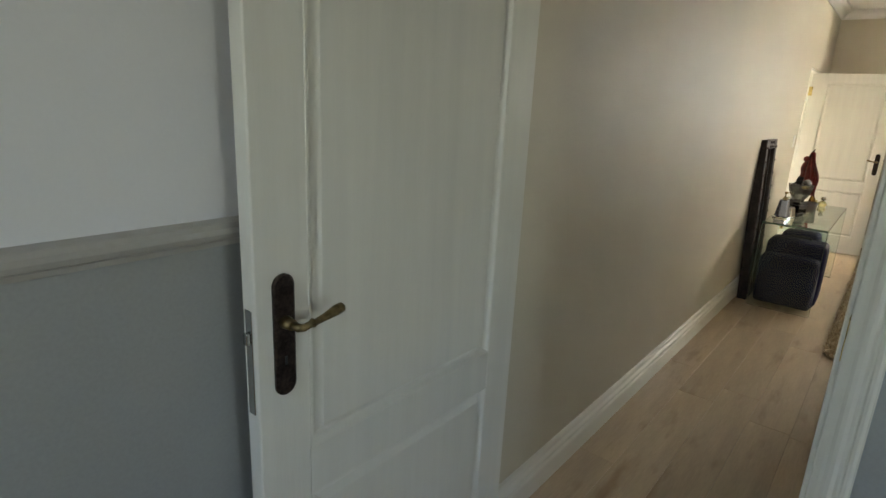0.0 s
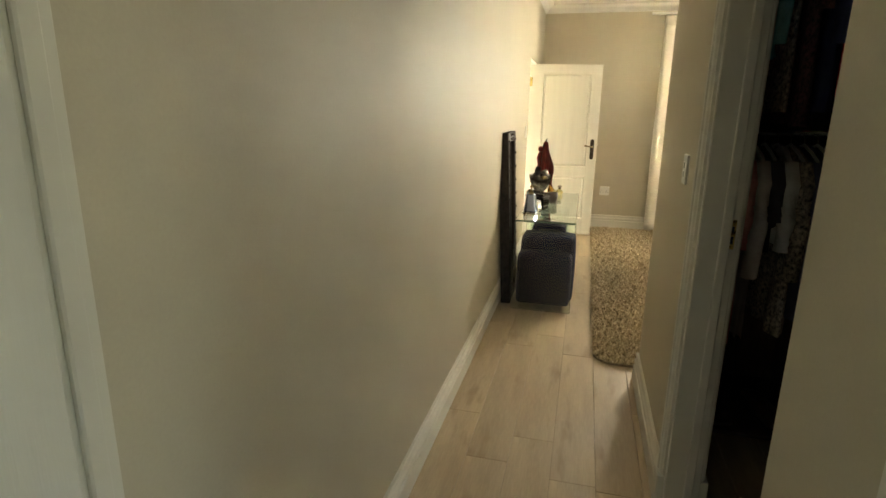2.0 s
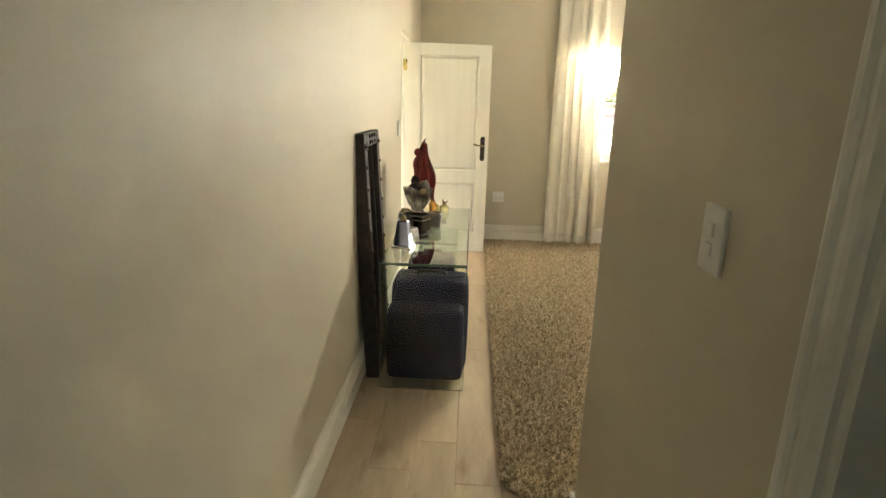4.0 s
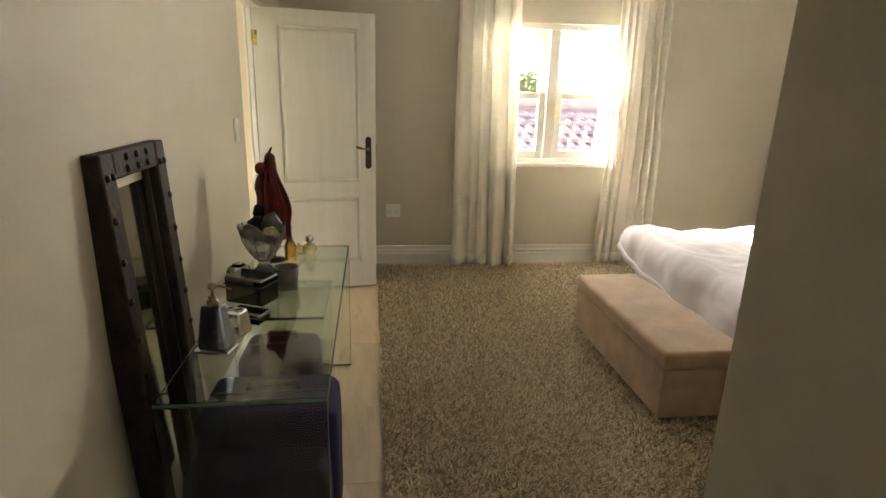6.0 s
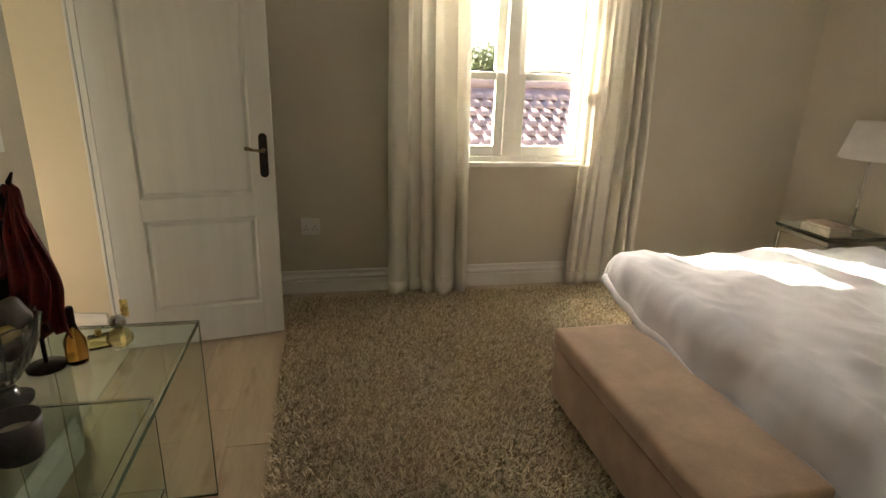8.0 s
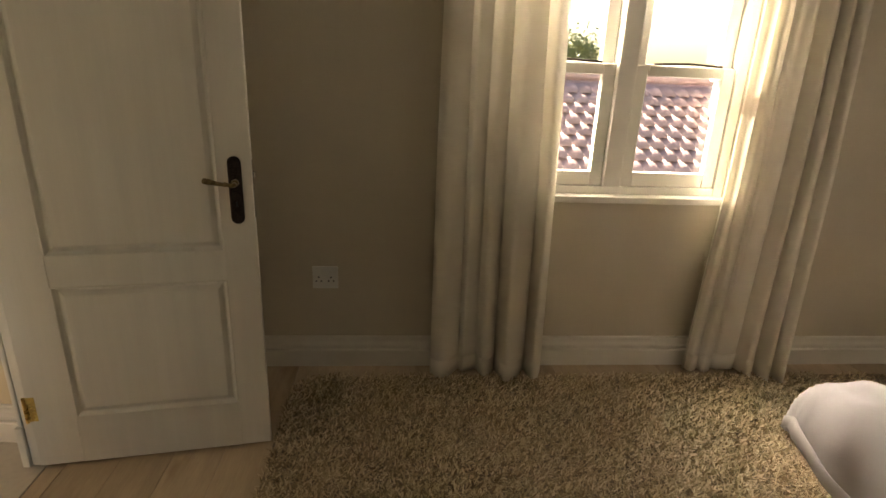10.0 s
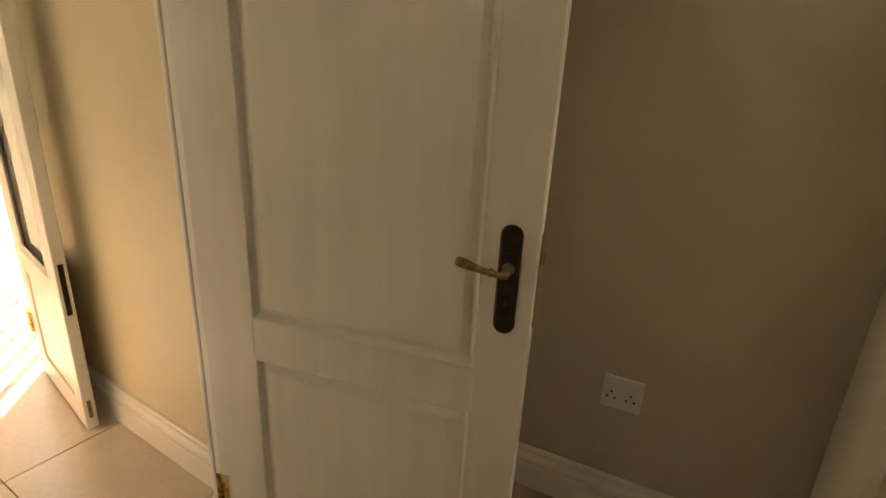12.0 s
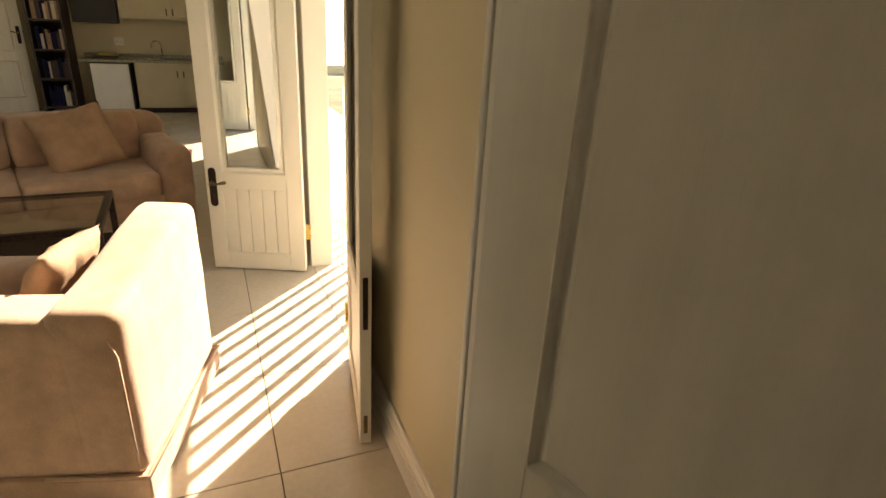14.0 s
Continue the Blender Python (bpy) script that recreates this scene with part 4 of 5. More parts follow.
# ---- things on the glass desk ----
def on_desk():
    z = TZ
    # footed crystal bowl
    m = pose(-0.545, 6.17, z)
    bowl = thing("crystal_bowl", "footed cut crystal bowl filled with trinkets", "bowl", m)
    seg = 28
    prof = [(0, 0), (0.058, 0), (0.060, 0.008), (0.036, 0.022), (0.024, 0.040), (0.026, 0.052), (0.040, 0.066), (0.066, 0.105), (0.088, 0.155), (0.100, 0.210), (0.103, 0.220), (0.096, 0.221), (0.082, 0.160), (0.058, 0.112), (0.030, 0.080), (0, 0.074)]
    bm = lathe(prof, seg)
    for v in bm.verts:
        if v.co.z > 0.06:
            k = 1 + 0.05 * math.cos(14 * math.atan2(v.co.y, v.co.x))
            v.co.x *= k
            v.co.y *= k
    part("bowl", bm, CRYSTAL, bowl)
    rnd = random.Random(8)
    for k in range(12):
        a, r = rnd.random() * 6.28, 0.02 + rnd.random() * 0.045
        mt = GOLD if k == 9 else [WOOD_DARK, DARKCLOTH, WAX, LEATHER][k % 4]
        s = soft_box((-0.034, -0.028, -0.020), (0.034, 0.028, 0.020), 0.013, 0.005, 3, k)
        tagged(part("trinket", s, mt, None, "", True, m @ pose(r * math.cos(a), r * math.sin(a), 0.150 + 0.013 * (k % 7), rnd.random() * 90, rnd.random() * 90, 0)), "small dark trinket lying in the crystal bowl", "trinket", "trinkets in the bowl")
    # scarf stand
    st = thing("scarf_stand", "slim stand draped with a dark red silk scarf", "scarf stand", pose(-0.525, 6.34, z))
    part("base", lathe([(0, 0), (0.05, 0), (0.05, 0.008), (0.008, 0.016), (0, 0.016)], 20), IRON, st, "", True)
    part("post", tube([(0, 0, 0.01), (0, 0, 0.30), (-0.012, 0, 0.46), (0, 0, 0.52), (0.012, 0, 0.545)], [0.006, 0.006, 0.006, 0.007, 0.003], 10), IRON, st, "", True)
    def drape(side, wdt, ln, ph, back=0.0):
        """Gathered cloth hung over the top of the post, wider towards its free end."""
        def fn(u, v):
            a = (u - 0.5) * wdt * (0.30 + 0.70 * min(1.0, 1.6 * v))
            q = math.sin(u * 15 + ph) * 0.011 * min(1.0, 3 * v)
            out = side * (0.01 + 0.05 * math.sin(min(1.0, v * 1.5) * 1.57))
            return Vector((out + a * 0.8 + 0.008 * math.sin(9 * v + ph), back - 0.02 + q + 0.025 * math.sin(v * 3 + ph), 0.50 - ln * v + 0.018 * math.sin(3.1 * u)))
        return sheet(fn, 26, 16, 0.003)
    part("scarf", drape(-0.45, 0.12, 0.24, 0.3), RED, st, "dark red silk scarf", True)
    part("scarf", drape(0.25, 0.13, 0.36, 1.9, -0.012), RED, st, "dark red silk scarf", True)
    part("scarf", drape(0.85, 0.10, 0.41, 3.1, 0.012), RED, st, "dark red silk scarf", True)
    part("scarf", drape(-0.30, 0.09, 0.40, 4.0, 0.03), DARKCLOTH, st, "black lace scarf", True)
    part("knot", soft_box((-0.062, -0.026, 0.425), (-0.022, 0.022, 0.468), 0.016, 0.006, 3, 5), RED, st, "", True)
    part("tassel", lathe([(0, 0.18), (0.022, 0.20), (0.034, 0.24), (0.022, 0.275), (0, 0.285)], 12, pose(-0.055, -0.02, 0)), DARKCLOTH, st, "", True)
    # perfume bottle
    pb = thing("perfume_bottle", "amber perfume bottle with a slim cap", "bottle", pose(-0.455, 6.36, z))
    part("bottle", lathe([(0, 0), (0.026, 0), (0.028, 0.01), (0.028, 0.07), (0.014, 0.10), (0.010, 0.12), (0, 0.12)], 18), AMBER, pb, "amber glass", True)
    part("cap", lathe([(0.010, 0.118), (0.011, 0.165), (0.008, 0.17), (0, 0.17)], 14), IRON, pb)
    # round flask
    rf = thing("round_flask", "round glass perfume flask with gold liquid", "bottle", pose(-0.372, 6.45, z))
    part("flask", lathe([(0, 0.0), (0.024, 0.002), (0.036, 0.018), (0.036, 0.032), (0.024, 0.05), (0.012, 0.056), (0, 0.056)], 22), PALEGOLD, rf, "", True)
    part("stopper", lathe([(0, 0.054), (0.008, 0.057), (0.020, 0.068), (0.023, 0.080), (0.016, 0.094), (0, 0.098)], 18), STEEL, rf, "", True)
    gb = thing("perfume_bottle", "low square green-gold perfume bottle", "bottle", pose(-0.425, 6.44, z, 0, 0, 20))
    part("bottle", box((-0.03, -0.016, 0), (0.03, 0.016, 0.042), 0.005, 2), PALEGOLD, gb)
    part("cap", lathe([(0, 0.042), (0.009, 0.042), (0.009, 0.058), (0, 0.06)], 14), GOLD, gb)
    # candle holder
    ch = thing("candle_holder", "squat dark glass candle holder", "candle holder", pose(-0.415, 5.95, z))
    part("cup", lathe([(0, 0), (0.045, 0), (0.053, 0.092), (0.049, 0.092), (0.044, 0.012), (0, 0.012)], 26), WAX, ch, "", True)
    part("wax", lathe([(0, 0.055), (0.0425, 0.055), (0.0425, 0.012), (0, 0.012)], 24), PAPER, ch)
    # mirrored boxes, turned on the glass
    for x, y, turn, sx, sy, sz in ((-0.625, 5.80, -25, 0.165, 0.11, 0.105), (-0.575, 5.61, -25, 0.13, 0.075, 0.035)):
        jb = thing("jewellery_box", "small mirrored glass jewellery box on the glass table", "box", pose(x, y, z, 0, 0, turn))
        part("body", box((0, 0, 0), (sx, sy, sz * 0.72), 0.003, 1), MIRROR_DARK, jb)
        part("lid", box((-0.003, -0.003, sz * 0.73), (sx + 0.003, sy + 0.003, sz), 0.006, 1), MIRROR_DARK, jb, "bevelled mirror lid")
        part("rim", box((-0.004, -0.004, sz * 0.70), (sx + 0.004, sy + 0.004, sz * 0.728)), BLACK, jb)
    ball = thing("crystal_ball", "clear crystal ball ornament behind the mirrored box", "ornament", pose(-0.60, 5.93, z))
    part("ball", lathe([(0, 0), (0.02, 0.002), (0.045, 0.03), (0.055, 0.06), (0.045, 0.095), (0.02, 0.115), (0, 0.118)], 16), GLASS, ball)
    # tapered pump bottle in mirrored glass
    def taper(bm, h, share):
        for v in bm.verts:
            f = 1 - share * v.co.z / h
            v.co.x *= f
            v.co.y *= f
        return bm
    dp = thing("soap_dispenser", "tapered mirror glass pump bottle, tinted for a blue reflection", "dispenser", pose(-0.55, 5.375, z, 0, 0, -14))
    part("body", taper(box((-0.052, -0.034, 0.014), (0.052, 0.034, 0.155), 0.006, 1), 0.155, 0.40), MIRROR_BLUE_REFLECT, dp)
    part("foot", box((-0.058, -0.040, 0), (0.058, 0.040, 0.013), 0.004, 1), MIRROR, dp, "bevelled mirror foot")
    part("collar", lathe([(0, 0.155), (0.019, 0.155), (0.019, 0.168), (0.012, 0.172), (0.012, 0.182), (0, 0.182)], 16), OLD_BRASS, dp, "", True)
    part("pump", lathe([(0.005, 0.18), (0.005, 0.205), (0.012, 0.208), (0.012, 0.222), (0.004, 0.226), (0, 0.226)], 14), OLD_BRASS, dp, "", True)
    part("spout", tube([(0, 0, 0.216), (0.035, 0, 0.218), (0.062, 0, 0.210)], [0.005, 0.004, 0.003], 8), OLD_BRASS, dp, "", True)
    # toothbrush holder of the same set
    th = thing("tumbler_holder", "silver mirrored toothbrush holder with round openings", "holder", pose(-0.52, 5.505, z, 0, 0, -25))
    part("block", taper(box((-0.045, -0.034, 0), (0.045, 0.034, 0.085), 0.007, 1), 0.085, 0.24), MIRROR, th)
    for x in (-0.017, 0.017):
        part("opening", lathe([(0, 0.0856), (0.009, 0.0856), (0.013, 0.0875), (0.015, 0.0856)], 18, pose(x, 0, 0)), BLACK, th)
        part("collar", lathe([(0.013, 0.0852), (0.0165, 0.0852), (0.0165, 0.0895), (0.013, 0.0895), (0.013, 0.0852)], 18, pose(x, 0, 0)), STEEL, th, "", True)


on_desk()


# ---- closet ----
def closet():
    structure("wall_closet_far", box((2.3, 1.48, 0), (2.42, YS - 0.12, CH)), WALL, "dim painted closet wall")
    shelf = thing("closet_rail", "two-tier dark closet rail unit along the wall", "clothes rail")
    for z in (1.45, 2.36):
        part("rail", tube([(0.40, 3.60, z), (2.28, 3.60, z)], 0.012, 10), STEEL, shelf)
    part("side", box((0.362, 3.32, 0), (0.38, 3.95, 2.5), 0.002, 1), WOOD_DARK, shelf)
    part("back", box((0.385, 3.935, 0), (2.29, 3.95, 2.5)), WOOD_DARK, shelf)
    part("shelf", box((0.385, 3.33, 0.16), (2.29, 3.93, 0.18), 0.002, 1), WOOD_DARK, shelf)
    # colour, length, spotted
    cols = [((0.44, 0.42, 0.40), 0.80, False), ((0.40, 0.19, 0.18), 0.84, False), ((0.42, 0.36, 0.34), 0.80, False), ((0.012, 0.012, 0.018), 0.42, False), ((0.42, 0.40, 0.37), 0.40, False),
            ((0.25, 0.21, 0.17), 0.78, True), ((0.02, 0.022, 0.05), 0.70, False), ((0.05, 0.06, 0.10), 0.62, False), ((0.012, 0.012, 0.016), 0.66, False), ((0.38, 0.37, 0.34), 0.55, False),
            ((0.010, 0.010, 0.014), 0.8, False), ((0.12, 0.08, 0.07), 0.7, True)]
    top = [((0.30, 0.29, 0.29), 0.74, False), ((0.14, 0.32, 0.33), 0.46, False), ((0.22, 0.18, 0.16), 0.62, True), ((0.10, 0.03, 0.035), 0.66, True), ((0.012, 0.016, 0.08), 0.62, False), ((0.34, 0.03, 0.035), 0.56, False),
           ((0.24, 0.32, 0.10), 0.5, False), ((0.09, 0.02, 0.03), 0.7, False)]
    cache = {}
    def garment(x, z, colour, ln, spotted, k):
        if colour not in cache:
            light = tuple(min(0.8, q * 2.0 + 0.03) for q in colour)
            dim = (0.015, 0.012, 0.012) if spotted else tuple(q * 1.5 + 0.02 for q in colour)
            cache[colour] = mat("garment_cloth", light, 0.9, var=0.2, scale=70 if spotted else 8, bump=0.3, bscale=200, second=dim)
        c = cache[colour]
        hang = thing("hanger", "pale plastic clothes hanger on the closet rail", "hanger", pose(x, 3.60, z), "hangers on the rail")
        part("hook", tube([(0, 0, 0.012), (0.0, 0.014, 0.008), (0, 0.016, -0.004), (0, 0.0, -0.03), (0, 0, -0.05)], 0.0025, 6), STEEL, hang)
        part("bar", tube([(0, -0.20, -0.115), (0, -0.10, -0.075), (0, 0, -0.048), (0, 0.10, -0.075), (0, 0.20, -0.115)], 0.007, 8), PLASTIC, hang, "", True)
        def fn(side):
            def f(u, v):
                y = (u - 0.5) * (0.42 + 0.05 * v)
                drop = 0.07 * abs(2 * u - 1) ** 1.3
                th_ = 0.020 + 0.012 * math.sin(u * 17 + k) * v + 0.012 * smooth_noise(u * 4, v * 3, k)
                edge = 1 - abs(2 * u - 1) ** 6
                return Vector((side * th_ * (0.35 + 0.65 * edge), y, -0.052 - drop * (1 - v) - v * ln + 0.02 * smooth_noise(u * 3, 1, k) * v))
            return f
        b = sheet(fn(1), 14, 12)
        merge(b, sheet(fn(-1), 14, 12))
        bmesh.ops.remove_doubles(b, verts=b.verts[:], dist=0.012)
        g = thing("garment", "garment hanging in the dim closet", "clothes", pose(x, 3.60, z), "clothes on the rail")
        part("body", b, c, g, "", True)
        for s in (-1, 1):
            part("sleeve", tube([(0, s * 0.185, -0.115), (0.004, s * 0.225, -0.20), (0.006, s * 0.235, -0.34), (0.004, s * 0.228, -0.34 - 0.12 * (k % 3))], [0.032, 0.040, 0.036, 0.030], 10), c, g, "", True)
    for k in range(34):
        c, ln, spots = cols[k % len(cols)]
        garment(0.43 + 0.050 * k, 1.45, c, ln, spots, k)
    for k in range(24):
        c, ln, spots = top[k % len(top)]
        garment(0.43 + 0.070 * k, 2.36, c, ln * 1.25, spots, k + 40)
    rnd = random.Random(2)
    for k in range(8):
        sh = thing("shoe", "dark shoe on the closet floor shelf", "shoe", pose(0.50 + 0.21 * k, 3.50, 0.181, 0, 0, rnd.uniform(-12, 12)), "shoes in the closet")
        part("upper", soft_box((-0.04, -0.13, 0.012), (0.04, 0.13, 0.075), 0.03, 0.006, 4, k), [DARKCLOTH, WOOD_DARK][k % 2], sh, "", True)
        part("sole", box((-0.042, -0.135, 0), (0.042, 0.135, 0.014), 0.005, 1), BLACK, sh)


closet()


# ---- view from the window ----
def neighbour():
    th = thing("house", "neighbouring house with a red clay tile roof", "house")
    part("wall", box((-3.2, 13.6, -3.0), (9.5, 21.4, -1.62)), RENDER, th)
    y0, z0, y1, z1 = 13.2, -1.72, 18.0, 1.28
    slope = math.atan2(z1 - z0, y1 - y0)
    deck = bmesh.new()
    q = [(-3.5, y0, z0 - 0.06), (9.8, y0, z0 - 0.06), (9.8, y1, z1 - 0.06), (-3.5, y1, z1 - 0.06)]
    r = [(-3.5, 22.8, z0 - 0.06), (9.8, 22.8, z0 - 0.06)]
    vs = [deck.verts.new(p) for p in q + r]
    deck.faces.new(vs[:4])
    deck.faces.new([vs[3], vs[2], vs[5], vs[4]])
    deck.faces.new([vs[0], vs[3], vs[4]])
    deck.faces.new([vs[1], vs[5], vs[2]])
    roof = part("roof", deck, ROOF, th)
    def tile_mesh():
        def fn(u, v):
            return Vector(((u - 0.5) * 0.31, v * 0.40, 0.032 * math.cos(2 * math.pi * (u - 0.5)) * 0.5 + 0.028 * (1 - v)))
        return mesh_of("roof_tile", sheet(fn, 8, 1, 0.014), ROOF, True)
    me = tile_mesh()
    run_ = math.hypot(z1 - z0, y1 - y0)
    rows = int(run_ / 0.335)
    for i in range(rows):
        for j in range(18):
            s = i * 0.335
            ob = new("roof_tile", me)
            ob.matrix_world = Matrix.Translation((2.1 + 0.30 * j + (0.15 if i % 2 else 0), y0 + s * math.cos(slope), z0 + s * math.sin(slope))) @ Matrix.Rotation(slope, 4, "X")
            ob.parent = roof
    part("ridge", tube([(-3.5, y1, z1 + 0.02), (9.8, y1, z1 + 0.02)], 0.11, 10), ROOF, th, "clay ridge capping", True)
    ch = part("chimney", box((6.75, 16.2, -0.8), (7.9, 17.0, 1.30), 0.02, 1), RENDER, th, "white plastered chimney")
    part("cap", box((6.69, 16.14, 1.30), (7.96, 17.06, 1.42), 0.02, 1), RENDER, ch)


neighbour()


def tree(x, y, z, h, r, seed):
    th = thing("tree", "leafy green tree beyond the neighbouring roof", "tree", pose(x, y, z))
    rnd = random.Random(seed)
    bm = tube([(0, 0, 0), (0.05, 0.02, h * 0.4), (-0.04, 0.05, h * 0.75)], [0.16, 0.11, 0.06], 8)
    tips = []
    for k in range(9):
        a, e = k * 0.7 + rnd.random(), rnd.uniform(0.2, 0.9)
        p = (r * 0.75 * math.cos(a) * math.cos(e), r * 0.75 * math.sin(a) * math.cos(e), h * 0.75 + r * 0.7 * math.sin(e))
        tube([(0, 0.03, h * 0.62), tuple(q * 0.5 for q in p[:2]) + (h * 0.7,), p], [0.045, 0.03, 0.012], 6, bm)
        tips.append(p)
    part("trunk", bm, WOOD_DARK, th)
    verts, faces = [], []
    for k in range(5200):
        c = Vector(tips[rnd.randrange(len(tips))]) + Vector([rnd.gauss(0, r * 0.26) for _ in range(3)])
        ax = Vector([rnd.gauss(0, 1) for _ in range(3)]).normalized()
        bx = ax.orthogonal().normalized() * rnd.uniform(0.03, 0.05)
        ax = ax * rnd.uniform(0.05, 0.10)
        i = len(verts)
        verts += [c - ax, c + bx, c + ax, c - bx]
        faces.append((i, i + 1, i + 2, i + 3))
    me = bpy.data.meshes.new("crown")
    me.from_pydata(verts, [], faces)
    me.materials.append(LEAF)
    tagged(new("crown", me), kind="stuff").parent = th


tree(5.9, 25.0, -3.0, 5.75, 1.1, 3)
# Emissive sheet added far off so the balcony opening reads white.
GLOW_SHEET = mat("glowing_backdrop", (0.8, 0.8, 0.78), 1.0, var=0.02, scale=0.05)
GLOW_SHEET.node_tree.nodes["Principled BSDF"].inputs["Emission Color"].default_value = (1.0, 0.96, 0.88, 1)
GLOW_SHEET.node_tree.nodes["Principled BSDF"].inputs["Emission Strength"].default_value = 1.3
structure("backdrop", box((-61, 2, -2.99), (-60, 70, 9)), GLOW_SHEET, "glowing sheet standing in for bright daylight beyond the balcony", "backdrop")
structure("ground", box((-600, -600, -3.3), (600, 600, -3.0)), GRASS, "open ground far below the window", "ground")


# ---- living room things ----
def glazed_leaf(label, m, w, handles=True):
    """French door leaf: hinge at x = 0, free edge at x = w, low lever handle, glass above a boarded panel."""
    th = thing("french_door", label, "door", m, "French door leaves")
    T, H, s = 0.042, 2.20, 0.095
    part("stile", box((0, 0, 0), (s, T, H), 0.003, 1), TRIM, th)
    part("stile", box((w - s, 0, 0), (w, T, H), 0.003, 1), TRIM, th)
    for z0, z1 in ((0, 0.11), (0.52, 0.615), (H - 0.1, H)):
        part("rail", box((s, 0.001, z0), (w - s, T - 0.001, z1), 0.002, 1), TRIM, th)
    n = 5
    bw = (w - 2 * s) / n
    for k in range(n):
        part("board", box((s + k * bw + 0.0015, 0.010, 0.108), (s + (k + 1) * bw - 0.0015, T - 0.010, 0.522), 0.003, 1), TRIM, th)
    for y, sd in ((0, -1), (T, 1)):
        part("moulding", frame_mould(s - 0.002, w - s + 0.002, 0.613, H - 0.098, y, sd), TRIM, th)
    g = part("pane", box((s - 0.005, 0.018, 0.61), (w - s + 0.005, 0.023, H - 0.095)), GLASS, th)
    g.visible_shadow = False
    if handles:
        lever_handle(th, w - 0.042, 0.555, -1, -1, T)
        lever_handle(th, w - 0.042, 0.555, 1, -1, T)
    part("lock_plate", box((w, 0.012, 0.50), (w + 0.003, 0.030, 0.70), 0.001, 1), IRON, th, "bronze lock faceplate")
    part("bolt", box((w, 0.014, 0.05), (w + 0.003, 0.028, 0.13), 0.001, 1), OLD_BRASS, th, "brass flush bolt")
    for z in (0.25, 1.95):
        h = box((-0.03, -0.003, z - 0.05), (0.028, 0.0, z + 0.05))
        tube([(-0.001, -0.007, z - 0.052), (-0.001, -0.007, z + 0.052)], 0.007, 8, h)
        part("hinge", h, BRASS, th, "bright brass hinge")
    return th


TEAL = mat("teal_paint", (0.05, 0.32, 0.28), 0.5, var=0.1)


# local frame: x along the wall away from the bedroom, y into the room
def at_lv(x, y, z=0, rz=0):
    return LV @ pose(x, y, z, 0, 0, rz)


glazed_leaf("white French door leaf folded back along the wall", at_lv(1.365, 0.035, 0.012, 180 - 9.0), 0.59, False)
glazed_leaf("white French door leaf standing open into the room", at_lv(2.45, 0.045, 0.012, 67.5), 0.575)
glazed_leaf("white French door leaf standing open beside the kitchen", at_lv(7.40, 0.03, 0.012, 72), 0.575)


def french_frame(x0, x1):
    th = tagged(thing("doorway_french", "white painted French door frame", "door frame", LV), kind="structure")
    part("jamb", box((x0 - 0.04, -0.125, 0), (x0 + 0.005, 0.012, 2.25), 0.003, 1), TRIM, th)
    part("jamb", box((x1 - 0.005, -0.125, 0), (x1 + 0.04, 0.012, 2.25), 0.003, 1), TRIM, th)
    part("head", box((x0 + 0.005, -0.125, 2.215), (x1 - 0.005, 0.012, 2.25), 0.003, 1), TRIM, th)
    part("sill", box((x0 + 0.005, -0.14, -0.02), (x1 - 0.005, 0.0, 0.004), 0.003, 1), TILE, th)

    part("weather_strip", box((x0 + 0.006, -0.165, 0.0), (x0 + 0.03, -0.127, 2.2), 0.002, 1), TEAL, th, "teal weather strip on the outer jamb")


french_frame(1.36, 2.50)
french_frame(6.3, 7.4)
structure("balcony", box((0.6, -1.6, -0.25), (20.0, -0.122, -0.03)), RENDER, "pale concrete balcony slab", "balcony", m=LV)


def balustrade():
    th = thing("balustrade", "slim metal balustrade outside the French doors", "balustrade", LV)
    part("top_rail", box((1.0, -0.47, 1.03), (3.45, -0.43, 1.06), 0.003, 1), WHITE_MET, th)
    part("bottom_rail", box((1.0, -0.465, 0.05), (3.45, -0.435, 0.08), 0.003, 1), WHITE_MET, th)
    bar = mesh_of("bar", box((-0.013, -0.013, 0), (0.013, 0.013, 0.95)), WHITE_MET)
    for k in range(19):
        o = new("bar", bar)
        o.parent = th
        o.location = (1.05 + 0.13 * k, -0.45, 0.08)
    for x in (1.0, 3.43):
        part("post", box((x, -0.47, -0.03), (x + 0.04, -0.43, 1.03)), WHITE_MET, th)


balustrade()


